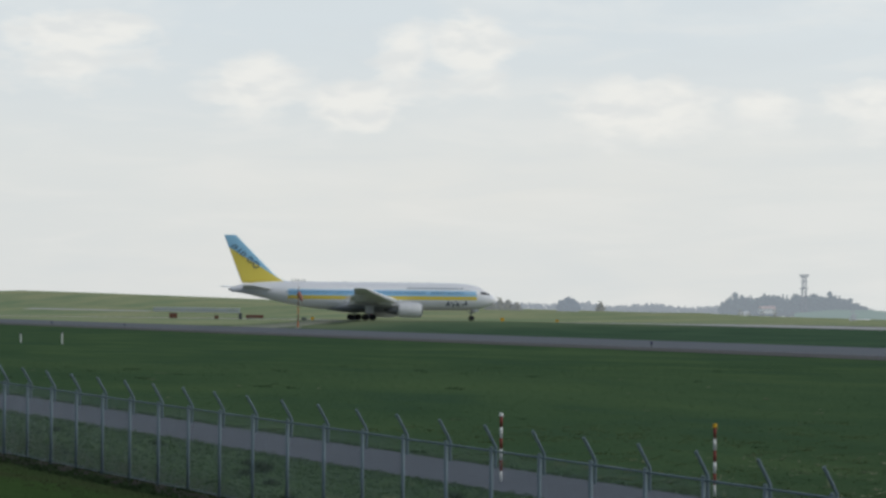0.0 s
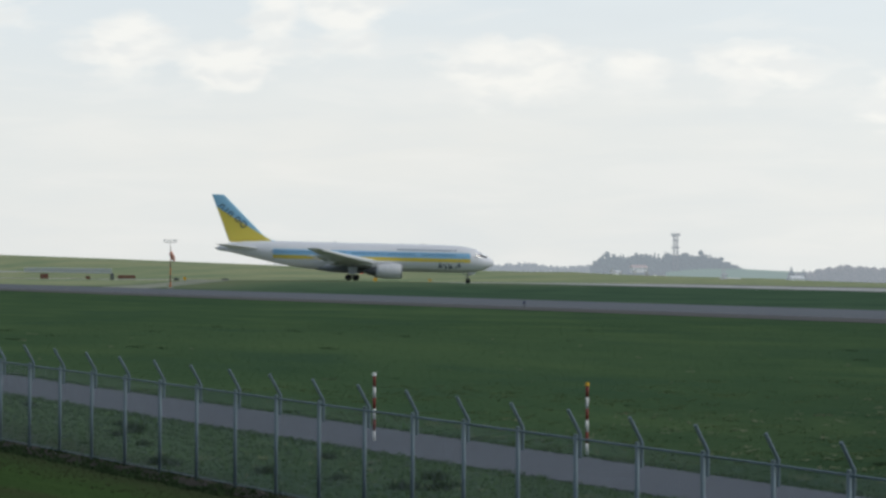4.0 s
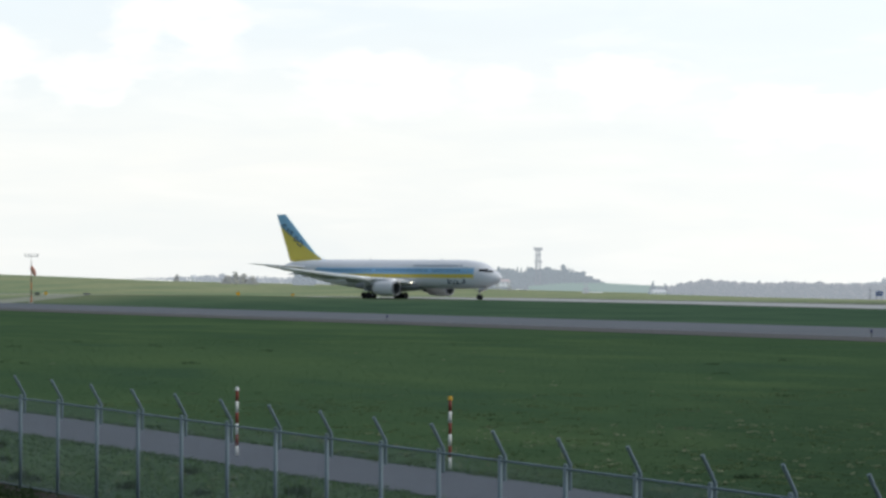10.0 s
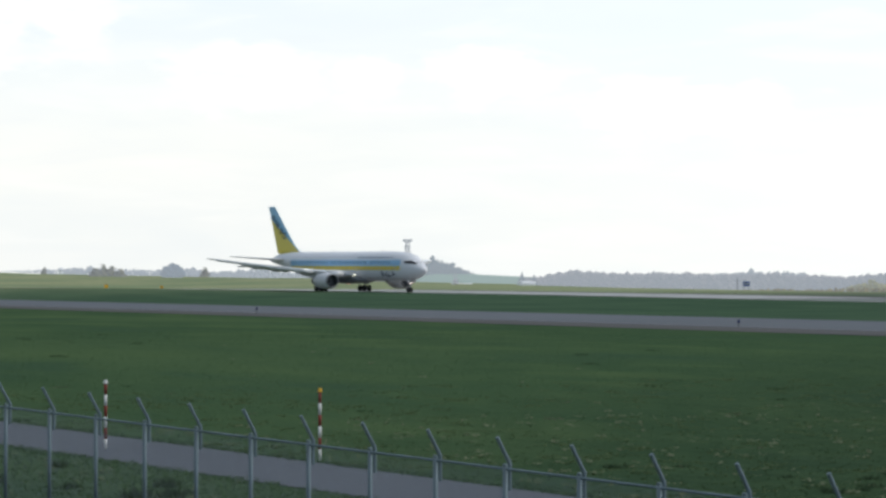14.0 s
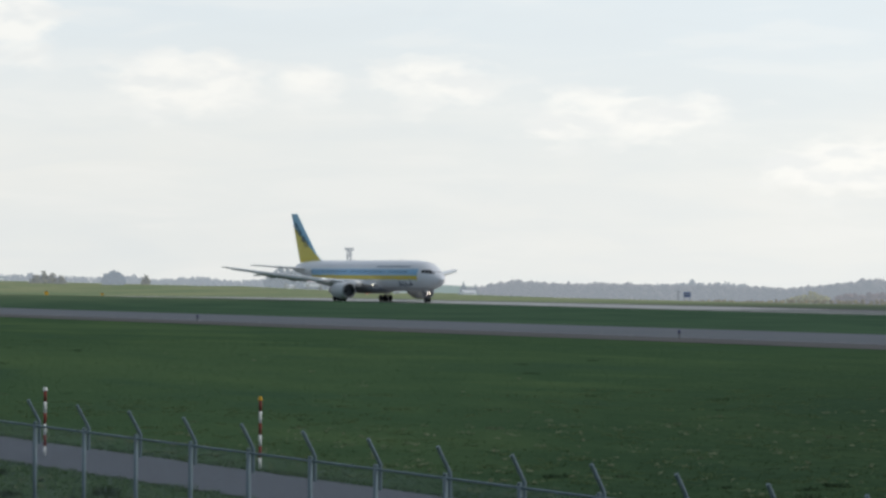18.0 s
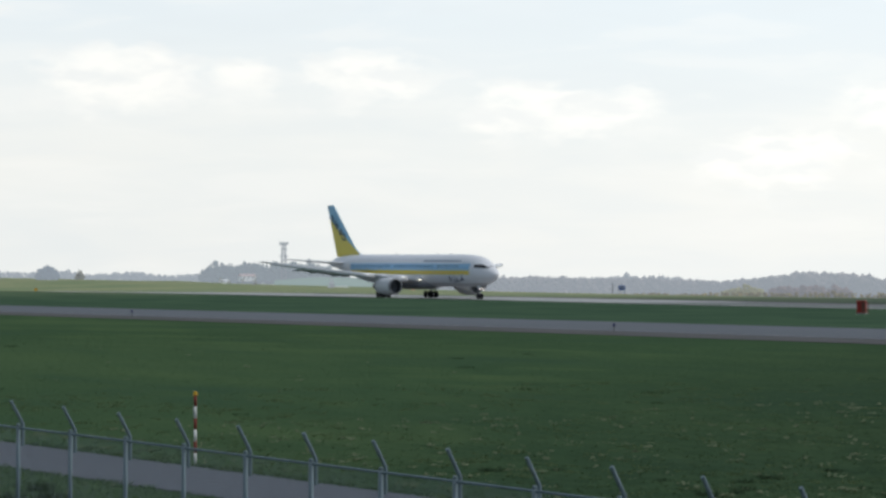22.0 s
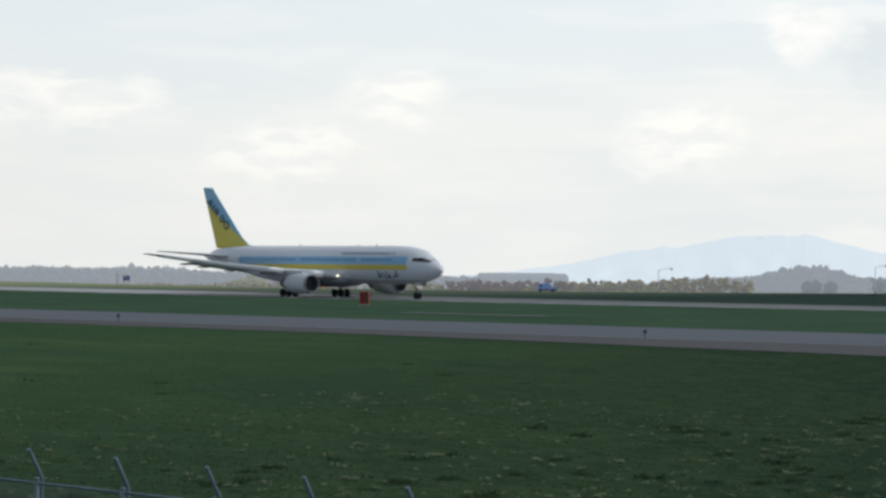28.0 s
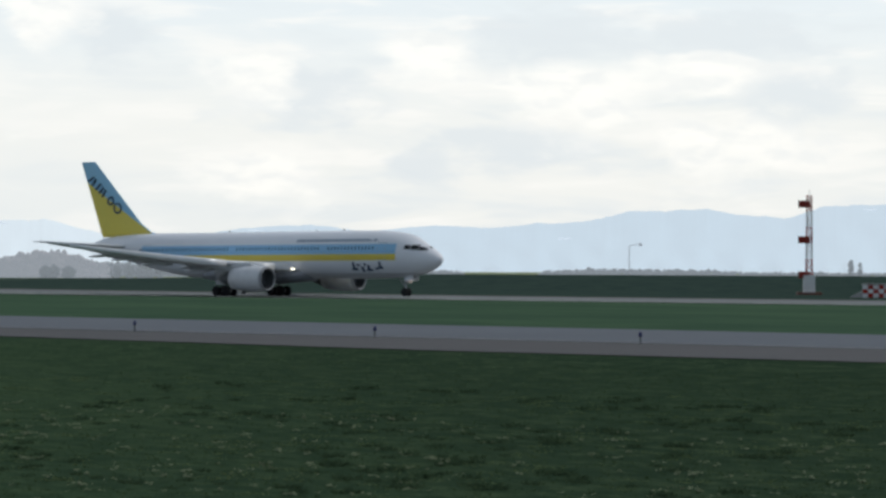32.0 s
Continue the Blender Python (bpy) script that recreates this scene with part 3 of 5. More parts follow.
    plane = thing("airliner", "white twin-engine jet airliner with blue and yellow stripes on the runway", "airplane")
    rings = []
    for s, top, bot, half in STATIONS:
        c, h = (top + bot) / 2, (top - bot) / 2
        rings.append([(NOSE - s, half * cos(2 * pi * i / 48), c + h * sin(2 * pi * i / 48)) for i in range(48)])
    body = part("fuselage", loft(bmesh.new(), rings), LIVERY, plane, "white fuselage with blue and yellow stripe and grey belly", True)
    # wing box fairing under the belly, the wing's shade in its dark grey
    fr = [[(NOSE - s, w * cos(2 * pi * i / 24), 2.5 + h * sin(2 * pi * i / 24)) for i in range(24)]
          for s, w, h in ((16.8, 0.6, 0.3), (18.5, 2.0, 0.85), (21, 2.75, 1.05), (27, 2.85, 1.1), (31, 2.5, 1.0), (34, 1.2, 0.6), (35.2, 0.4, 0.2))]
    part("belly_fairing", loft(bmesh.new(), fr), SHADED_BELLY_GREY, plane, "grey fairing under the wing roots, painted darker for the shade there", True)
    for side in (-1, 1):
        # cockpit panes
        for s0, s1, z0, z1 in ((1.36, 2.24, 4.96, 5.36), (2.28, 3.02, 5.02, 5.58), (3.07, 3.75, 5.08, 5.56)):
            bm = bmesh.new()
            patch(bm, s0, s1, z0, z1, side, 0.02, 2, 3)
            part("windscreen_pane", bm, DARK_GLASS, body, "dark cockpit window pane")
        for i in range(74):
            s = 7.6 + i * 0.48
            if 14.0 < s < 14.9 or 27.5 < s < 28.6:
                continue
            bm = bmesh.new()
            patch(bm, s, s + 0.22, 5.10, 5.45, side, 0.02)
            part("cabin_window", bm, PORTHOLE, body, "small dark cabin window")
        for s in (6.0, 41.0):
            bm = bmesh.new()
            for a in ((s, s + 0.05, 3.95, 5.85), (s + 1.05, s + 1.1, 3.95, 5.85), (s, s + 1.1, 5.82, 5.87), (s, s + 1.1, 3.93, 3.98)):
                patch(bm, *a, side, 0.012, 1, 3)
            part("door_outline", bm, GREY_MARK, body)
        bm = bmesh.new()
        patch(bm, 7.4, 18.8, 5.98, 6.28, side, 0.018, 6, 1)
        part("grey_lettering_bar", bm, GREY_MARK, body, "grey bar of small lettering above the windows")
        # dark figures painted on the lower front: plain shapes
        for s, w, z0, z1 in ((6.5, 0.8, 3.0, 3.22), (6.7, 0.32, 3.22, 3.75), (8.0, 0.9, 2.75, 2.98), (8.3, 0.35, 2.98, 3.4),
                             (9.2, 0.35, 2.65, 3.25), (10.0, 0.9, 2.85, 3.1), (10.35, 0.32, 3.1, 3.75), (7.25, 0.4, 2.9, 3.12), (9.6, 0.5, 3.3, 3.5), (8.75, 0.3, 3.35, 3.62)):
            bm = bmesh.new()
            patch(bm, s, s + w, z0, z1, side, 0.016, 1, 2)
            part("dark_motif", bm, NAVY, body)
        # wing with its section rings from root to tip
        ys = (1.6, 2.6, 5.0, 7.6, 10.5, 14.0, 18.0, 21.5, 23.3, 23.8)
        rr = [aerofoil(wing_le(y), wing_te(y) - wing_le(y), wing_z(y), side * y, 0.125 if y < 7 else 0.10) for y in ys[:-1]]
        rr.append(aerofoil(wing_le(23.8) + 0.5, 1.4, wing_z(23.8), side * 23.8, 0.07))
        wing = part("wing", loft(bmesh.new(), rr), WING_GREY, plane, "long grey swept wing with lowered flaps", True)
        # slat edge of bare metal
        bm = bmesh.new()
        for y0, y1 in ((4.4, 7.0), (8.9, 23.0)):
            n = max(2, int((y1 - y0) / 2))
            rings = []
            for i in range(n + 1):
                y = y0 + (y1 - y0) * i / n
                x, z = NOSE - wing_le(y), wing_z(y)
                c = 0.07 * (wing_te(y) - wing_le(y)) + 0.16
                rings.append([(x + 0.22 + c * 0.3 * cos(2 * pi * j / 8) - c * 0.25, side * y, z - 0.10 + c * 0.6 * sin(2 * pi * j / 8)) for j in range(8)])
            loft(bm, rings)
        part("slat", bm, BARE_METAL, wing, "pale metal leading edge slat", True)
        # flaps lowered a little for the take-off run
        for y0, y1 in ((3.0, 7.2), (9.0, 17.0)):
            rings = []
            for i in range(5):
                y = y0 + (y1 - y0) * i / 4
                x, z, c = NOSE - wing_te(y) + 0.35, wing_z(y) - 0.12, 1.5 - 0.035 * y
                rings.append([(x, side * y, z + 0.12), (x - c * 0.5, side * y, z + 0.02), (x - c, side * y, z - 0.22), (x - c * 0.5, side * y, z - 0.16), (x, side * y, z - 0.12)])
            part("flap", loft(bmesh.new(), rings), WING_GREY, wing)
        for y in (5.4, 11.2, 14.8, 17.4):
            x, z = NOSE - wing_te(y), wing_z(y)
            rings = [[(x + dx, side * y + w * cos(2 * pi * j / 10), z + dz + h * sin(2 * pi * j / 10)) for j in range(10)]
                     for dx, dz, w, h in ((2.6, -0.2, 0.05, 0.05), (1.8, -0.3, 0.18, 0.16), (0.2, -0.34, 0.2, 0.2), (-1.2, -0.4, 0.14, 0.14), (-1.8, -0.44, 0.04, 0.04))]
            part("flap_fairing", loft(bmesh.new(), rings), WING_GREY, wing, "", True)
        # landing lamp in the wing root
        bm = new_rod((NOSE - 18.9, side * 2.9, 3.02), (NOSE - 18.45, side * 2.9, 3.02), 0.075, n=12)
        part("landing_light", bm, LANDING_LAMP, wing, "glowing white landing light in the wing root")
        # engine
        ey, ez = side * 7.9, 1.92
        prof = [(18.0, 1.16), (18.15, 1.31), (18.6, 1.39), (19.6, 1.43), (21.2, 1.38), (22.3, 1.22), (22.9, 1.10)]
        bm = bmesh.new()
        rings = [[(NOSE - s, ey + r * cos(2 * pi * j / 28), ez + r * sin(2 * pi * j / 28)) for j in range(28)] for s, r in prof]
        inner = [[(NOSE - s, ey + r * cos(2 * pi * j / 28), ez + r * sin(2 * pi * j / 28)) for j in range(28)] for s, r in ((22.9, 1.04), (21, 1.15), (19.2, 1.12), (18.3, 1.08), (18.05, 1.10))]
        def tube(bm, loops):
            vs = [[bm.verts.new(p) for p in r] for r in loops]
            for a, c in zip(vs, vs[1:]):
                for j in range(28):
                    bm.faces.new((a[j], a[(j + 1) % 28], c[(j + 1) % 28], c[j]))
            bmesh.ops.recalc_face_normals(bm, faces=bm.faces)
            return bm

        eng = part("engine", tube(bm, rings + inner[:1]), NACELLE, plane, "white round jet engine nacelle under the wing", True)
        part("inlet_duct", tube(bmesh.new(), inner), DARK_STEEL, eng, "dark inner wall of the engine", True)
        bm = bmesh.new()
        rr = [[(NOSE - s, ey + r * cos(2 * pi * j / 28), ez + r * sin(2 * pi * j / 28)) for j in range(28)] for s, r in ((18.3, 1.095), (18.02, 1.10), (17.93, 1.16), (17.98, 1.25), (18.2, 1.345))]
        vs = [[bm.verts.new(p) for p in r] for r in rr]
        for a, c in zip(vs, vs[1:]):
            for j in range(28):
                bm.faces.new((a[j], a[(j + 1) % 28], c[(j + 1) % 28], c[j]))
        part("inlet_lip", bm, SHADED_LIP_METAL, eng, "metal inlet ring, darkened for the shadow on it", True)
        part("fan", new_rod((NOSE - 19.3, ey, ez), (NOSE - 19.2, ey, ez), 1.10, n=28), DARK_STEEL, eng, "dark fan disc inside the inlet")
        part("spinner", new_rod((NOSE - 19.2, ey, ez), (NOSE - 18.6, ey, ez), 0.34, 0.03, n=16), DARK_STEEL, eng)
        part("exhaust", loft(bmesh.new(), [[(NOSE - s, ey + r * cos(2 * pi * j / 20), ez + r * sin(2 * pi * j / 20)) for j in range(20)] for s, r in ((22.4, 0.95), (23.6, 0.78), (24.5, 0.5), (25.3, 0.12))]), DARK_STEEL, eng, "", True)
        rr = [[(NOSE - a, ey + w, z0), (NOSE - a, ey - w, z0), (NOSE - a, ey - w, z1), (NOSE - a, ey + w, z1)] for a, w, z0, z1 in ((19.6, 0.1, 3.1, 3.35), (20.6, 0.22, 3.0, 3.62), (22.8, 0.24, 2.7, 3.75), (25.2, 0.2, 2.85, 3.6), (26.8, 0.05, 3.2, 3.5))]
        part("pylon", loft(bmesh.new(), rr), NACELLE, eng)
        # tailplane
        rr = [aerofoil(le, ch, z, side * y, 0.09) for y, le, ch, z in ((0.6, 44.4, 6.6, 5.66), (1.5, 45.2, 6.1, 5.72), (5.0, 48.0, 4.0, 5.98), (9.1, 51.1, 2.1, 6.28), (9.4, 51.7, 1.4, 6.30))]
        part("tailplane", loft(bmesh.new(), rr), WING_GREY, plane, "grey swept tailplane", True)
        # main gear
        gx, gy = 0.0, side * 4.65
        bm = rod(new_rod((gx, gy, 0.95), (gx, gy - side * 0.25, 3.1), 0.17, n=12), (gx, gy, 1.5), (gx + 1.6, gy - side * 0.3, 2.9), 0.08)
        rod(bm, (gx, gy, 1.6), (gx, gy - side * 1.9, 2.7), 0.09)
        gear = part("main_gear", bm, HUB, plane, "grey main landing gear leg")
        part("bogie_beam", new_box(-1.0, 1.0, gy - 0.13, gy + 0.13, 0.46, 0.74, bevel=0.04), HUB, gear)
        for wx in (-0.71, 0.71):
            for wy in (-0.57, 0.57):
                bm = bmesh.new()
                rr = [[(wx + r * cos(2 * pi * j / 24), gy + wy + o, 0.585 + r * sin(2 * pi * j / 24)) for j in range(24)]
                      for o, r in ((-0.2, 0.36), (-0.2, 0.5), (-0.13, 0.575), (0.13, 0.575), (0.2, 0.5), (0.2, 0.36))]
                part("tyre", loft(bm, rr), RUBBER, gear, "black rubber tyre", True)
        part("gear_door", new_box(-0.9, 0.9, gy + side * 0.42, gy + side * 0.47, 1.3, 2.75, bevel=0.02), NACELLE, gear)
    # nose gear
    gx = NOSE - 4.95
    gear = part("nose_gear", rod(new_rod((gx, 0, 0.47), (gx - 0.15, 0, 2.3), 0.11, n=12), (gx, 0, 1.0), (gx - 1.3, 0, 2.2), 0.06), HUB, plane, "grey nose landing gear leg")
    for wy in (-0.3, 0.3):
        rr = [[(gx + r * cos(2 * pi * j / 24), wy + o, 0.47 + r * sin(2 * pi * j / 24)) for j in range(24)] for o, r in ((-0.14, 0.28), (-0.14, 0.4), (-0.08, 0.465), (0.08, 0.465), (0.14, 0.4), (0.14, 0.28))]
        part("tyre", loft(bmesh.new(), rr), RUBBER, gear, "black rubber tyre", True)
        part("nose_gear_door", new_box(gx + 0.1, gx + 1.3, wy * 1.7 - 0.02, wy * 1.7 + 0.02, 1.72, 2.3, bevel=0.015), NACELLE, gear)
        part("taxi_light", new_rod((gx + 0.1, wy * 0.8, 1.62), (gx + 0.24, wy * 0.8, 1.62), 0.13, n=12), TAXI_LAMP, gear, "glowing taxi light on the nose gear")
        # hood and back cap added to block the glow except from ahead
        part("glow_blocker", rod(new_rod((gx + 0.06, wy * 0.8, 1.62), (gx + 0.55, wy * 0.8, 1.62), 0.15, n=14, caps=False), (gx + 0.03, wy * 0.8, 1.62), (gx + 0.08, wy * 0.8, 1.62), 0.15, n=14), HUB, gear, "added round hood that hides the taxi light from side and rear")
    # fin with dorsal fillet and a row of dark shapes along the colour border
    rr = [aerofoil(le, te - le, 0, 0, th) for le, te, z, th in ((39.8, 50.9, 6.9, 0.03), (42.9, 51.15, 7.42, 0.05), (44.5, 51.5, 8.4, 0.06), (48.3, 52.95, 12.1, 0.065), (52.0, 54.4, 15.75, 0.07), (52.3, 54.5, 15.9, 0.05))]
    zs = (6.9, 7.42, 8.4, 12.1, 15.75, 15.9)
    rr = [[(x, zz, z) for x, _, zz in r] for r, z in zip(rr, zs)]
    fin = part("fin", loft(bmesh.new(), rr), FIN_PAINT, plane, "tall tail fin in light blue and yellow", True)
    # dark blue marks above the colour border: plain bars and rings
    a, z = Vector((NOSE - 52.3, 0, 13.5)), Vector((NOSE - 48.3, 0, 10.3))
    e = (z - a).normalized()
    nv = Vector((-e.z, 0, e.x))
    nv = nv if nv.z > 0 else -nv

    def mark(outline, inline, side):
        bm = bmesh.new()
        w = side * 0.235
        rings = [[bm.verts.new((p.x, w + side * k, p.z)) for p in loop] for loop, k in ((inline, -0.1), (outline, -0.1), (outline, 0.0), (inline, 0.0))]
        n = len(outline)
        for r0, r1 in zip(rings, rings[1:]):
            for i in range(n):
                bm.faces.new((r0[i], r0[(i + 1) % n], r1[(i + 1) % n], r1[i]))
        bmesh.ops.recalc_face_normals(bm, faces=bm.faces)
        part("fin_motif", bm, NAVY, fin, "dark blue painted mark on the fin")

    def oval(at, rx, ry):
        return [at + e * rx * cos(2 * pi * i / 18) + nv * ry * sin(2 * pi * i / 18) for i in range(18)]

    def bar(at, half, tall, lean=0.0):
        return [at + e * (sx * half + lean * sy * tall) + nv * sy * tall for sx, sy in ((-1, -1), (1, -1), (1, 1), (-1, 1))]

    for side in (-1, 1):
        for k, half, tall, lean in ((-0.10, 0.10, 0.50, 0.42), (0.02, 0.10, 0.50, -0.02), (0.19, 0.11, 0.52, 0.2), (0.33, 0.11, 0.52, 0.2), (0.44, 0.10, 0.5, 0.0)):
            p = a + (z - a) * k
            mark(bar(p, half, tall, lean), bar(p, half * 0.2, tall * 0.8, lean), side)
        for k, rx, ry, up in ((0.72, 0.52, 0.56, 0.0), (1.0, 0.66, 0.64, 0.0)):
            p = a + (z - a) * k + nv * up
            mark(oval(p, rx, ry), oval(p, rx - 0.19, ry - 0.19), side)
    part("tail_cone", new_rod((NOSE - 53.2, 0, 5.58), (NOSE - 53.6, 0, 5.62), 0.2, 0.1, n=12), DARK_STEEL, body)
    for s, h in ((13.5, 0.16), (30.5, 0.18), (17.5, 0.1)):
        part("antenna", new_box(NOSE - s - 0.4, NOSE - s, -0.03, 0.03, 7.2, 7.24 + h, bevel=0.01), WHITE, body)
    part("beacon", new_rod((NOSE - 25.5, 0, 1.30), (NOSE - 25.5, 0, 1.42), 0.1, n=10), BEACON, body)
    return plane


airliner = build_airliner()
PLANE_ROWS = [(0, -9.65, 521.79, 71.66, 0), (1, -4.57, 522.84, 74.36, 0.0), (2, 1.38, 523.89, 77.06, 0), (4.5, 15.74, 522.99, 94.38, 0), (6, 24.36, 519.89, 104.99, 0),
              (7.5, 32.28, 517.37, 115.54, 0), (9, 39.73, 511.18, 127.21, 0), (11, 48.23, 501.96, 141.48, 0), (13, 55.95, 496.82, 152.36, 0), (16, 65.52, 488.03, 157.7, 0),
              (19, 74.15, 470.22, 159.3, 0), (20, 77.33, 463.3, 159.29, 0.0), (21, 81.18, 456.27, 159.27, 0), (22, 85.6, 448.86, 159.36, 0.0), (23, 90.76, 441.31, 159.45, 0),
              (24, 95.54, 427.42, 159.94, 0.0), (25, 101.21, 413.34, 160.43, 0), (25.5, 104.49, 405.57, 160.51, 0.02), (27.5, 122.0, 373.4, 160.82, 0.12), (28, 127.42, 365.0, 160.9, 0.15),
              (28.5, 132.31, 353.36, 161.24, 0.17), (29, 137.82, 341.5, 161.57, 0.2), (29.5, 142.94, 329.79, 161.91, 0.23), (30, 148.63, 317.83, 162.24, 0.25), (30.5, 154.27, 302.98, 163.03, 0.31),
              (31, 160.4, 287.9, 163.81, 0.38), (31.5, 166.31, 272.95, 164.6, 0.44), (32, 172.77, 257.64, 165.39, 0.5)]


def plane_pose(x, y, heading, raised):
    h = radians(heading)

    def lift(px, py):
        u, v = px * CU.x + py * CU.y, px * CV.x + py * CV.y
        return height(u, q_of(u, v))

    z0, z1 = lift(x, y), lift(x + 22.3 * sin(h), y + 22.3 * cos(h))
    return pose(x, y, EYE.z + z0 + 0.02, 0, -math.degrees(math.atan2(z1 - z0, 22.3)) - raised, 90 - heading)


def motions():
    walk(airliner, [(t, plane_pose(x, y, h, r)) for t, x, y, h, r in PLANE_ROWS])
    # the truck stands until second 22, then drives at about nine metres a second
    walk(truck, [(0, truck_at(28.19)), (21, truck_at(28.19))] + [(t, truck_at(24.11 - 0.68 * (t - 28))) for t in range(22, 33)])


# ---- fence along the near edge ----
def build_fence():
    base = Vector((5.466, 52.254, 0.0))
    step = Vector((0.9664, -1.7504, 0.0))
    away = Vector((-step.y, step.x, 0)).normalized()
    away = away if away.y > 0 else -away
    fence = thing("fence", "grey galvanised chain-link fence with slanted arms on its posts", "fence")

    def foot(i):
        p = base + step * (i - 12) + away * 0.17
        return Vector((p.x, p.y, EYE.z + z_fence(p.x * CU.x + p.y * CU.y)))

    RAIL = 2.27
    first, last = -14, 33
    bm = bmesh.new()
    bmesh.ops.create_cone(bm, cap_ends=True, segments=10, radius1=0.045, radius2=0.045, depth=2.5, matrix=Matrix.Translation((0, 0, 1.07)))
    bmesh.ops.create_cone(bm, cap_ends=True, segments=10, radius1=0.052, radius2=0.03, depth=0.05, matrix=Matrix.Translation((0, 0, 2.34)))
    post = part("post", bm, STEEL, fence, "round grey steel fence post", True)
    # the slanted arm: a bent bar bolted beside the post top
    side = step.normalized()
    bm = bmesh.new()
    o = away * 0.11
    bend = o + Vector((0, 0, 2.36))
    tip = bend - away * 0.29 + Vector((0, 0, 0.47))
    rod(bm, o + Vector((0, 0, 1.88)), bend + Vector((0, 0, 0.01)), 0.036, n=8)
    rod(bm, bend - Vector((0, 0, 0.01)), tip, 0.036, n=8)
    for z in (1.98, 2.26):
        rod(bm, (0, 0, z), o + Vector((0, 0, z)), 0.018, n=6)
    arm = part("slanted_arm", bm, STEEL, fence, "slanted steel arm bolted to the post")
    for i in range(first, last):
        m = Matrix.Translation(foot(i))
        if i == first:
            post.matrix_basis = arm.matrix_basis = m
            continue
        for o_ in (post, arm):
            c = o_.copy()
            scene.collection.objects.link(c)
            c.matrix_basis = m
    for i in range(first, last - 1):
        a, b = foot(i), foot(i + 1)
        bm = new_rod(a + Vector((0, 0, RAIL)), b + Vector((0, 0, RAIL)), 0.024, n=8)
        part("top_rail", bm, STEEL, fence)
        bm = new_rod(a + Vector((0, 0, 0.12)), b + Vector((0, 0, 0.12)), 0.02, n=6)
        part("bottom_rail", bm, STEEL, fence)
    # chain-link wire, both slants
    verts, faces = [], []
    pitch, h = 0.06, RAIL - 0.12
    r = 0.0017
    for i in range(first, last - 1):
        a, b = foot(i), foot(i + 1)
        run = b - a
        length = run.length
        n = int(length / pitch)
        for k in range(n):
            for sgn in (1, -1):
                t0 = k / n
                t1 = t0 + sgn * h / length
                # fold the slanted wire back at the posts
                pts = [(t0, 0.0)]
                t, z, d = t0, 0.0, sgn
                while z < h - 1e-6:
                    reach = (1 - t if d > 0 else t) * length
                    dz = min(reach, h - z)
                    t, z = t + d * dz / length, z + dz
                    pts.append((t, z))
                    d = -d
                for (ta, za), (tb, zb) in zip(pts, pts[1:]):
                    p, q = a + run * ta + Vector((0, 0, 0.12 + za)), a + run * tb + Vector((0, 0, 0.12 + zb))
                    off = Vector((0, 0, r))
                    s = len(verts)
                    verts += [p + off, p - off + away * r, p - off - away * r, q + off, q - off + away * r, q - off - away * r]
                    faces += [(s, s + 1, s + 4, s + 3), (s + 1, s + 2, s + 5, s + 4), (s + 2, s, s + 3, s + 5)]
    wire = new("wire_mesh", mesh_of("wire_mesh", verts, faces, (WIRE,)))
    wire.parent = fence
    tagged(wire, "fine grey chain-link wire", kind="stuff")
    # uneven dark strip at its foot
    verts, faces = [], []
    for i in range(first, last):
        p = foot(i)
        for o in (-0.75, -0.2, 0.35):
            w = p + away * (o + 0.12 * noise.noise(p * 0.7 + Vector((o, 0, 0))))
            u, v = w.x * CU.x + w.y * CU.y, w.x * CV.x + w.y * CV.y
            verts.append(Vector((w.x, w.y, EYE.z + height(u, q_of(u, v)) + (0.06 if o == -0.2 else 0.02))))
    for i in range(last - first - 1):
        for j in range(2):
            s = i * 3 + j
            faces.append((s, s + 3, s + 4, s + 1))
    structure("fence_foot_strip", mesh_of("fence_foot_strip", verts, faces, (FOOT_DARK,)), "dark strip along the foot of the fence", "soil")
    return foot, away


fence_foot, fence_away = build_fence()


# ---- red and white marker posts by the service road ----
def build_marker(az, d, cap, label):
    m = thing("marker_post", label, "marker post", Matrix.Translation(ground_at(az, d)), "marker posts")
    n, h = 6, 1.90
    for i in range(n):
        z0, z1 = h * i / n, h * (i + 1) / n
        part("white_band" if i % 2 == 0 else "red_band", new_rod((0, 0, z0), (0, 0, z1), 0.042, n=12), WHITE if i % 2 == 0 else MARKER_RED, m, "", True)
    part("cap", new_rod((0, 0, h), (0, 0, h + 0.10), 0.07, 0.045, n=12), cap, m)
    return m


build_marker(1.89, 78.5, WHITE, "red and white banded marker post with a white cap")
build_marker(6.36, 75.3, YELLOW, "red and white banded marker post with a yellow cap")


# ---- taxiway edge lights ----
def build_edge_light(u, q=139.2):
    t = thing("taxiway_light", "small blue taxiway edge light on a dark stalk", "light", Matrix.Translation(spot(u, q)), "taxiway edge lights")
    part("base_plate", new_rod((0, 0, 0.0), (0, 0, 0.06), 0.16, n=12), DARK_STEEL, t)
    part("stalk", new_rod((0, 0, 0.05), (0, 0, 0.42), 0.05, n=10), DARK_STEEL, t)
    part("lens", new_rod((0, 0, 0.42), (0, 0, 0.68), 0.11, 0.08, n=12), BLUE_LENS, t, "blue glass lens", True)
    return t


light0 = build_edge_light(-66.4)
for u in (-83.9, -101.5, -122.4, -180.5, -267.0, -48.5):
    copy_thing(light0, Matrix.Translation(spot(u, 139.2)))
for u in (-470, -520):
    copy_thing(light0, Matrix.Translation(spot(u, 139.2)))


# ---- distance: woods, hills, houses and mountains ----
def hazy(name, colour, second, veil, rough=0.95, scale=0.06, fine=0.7):
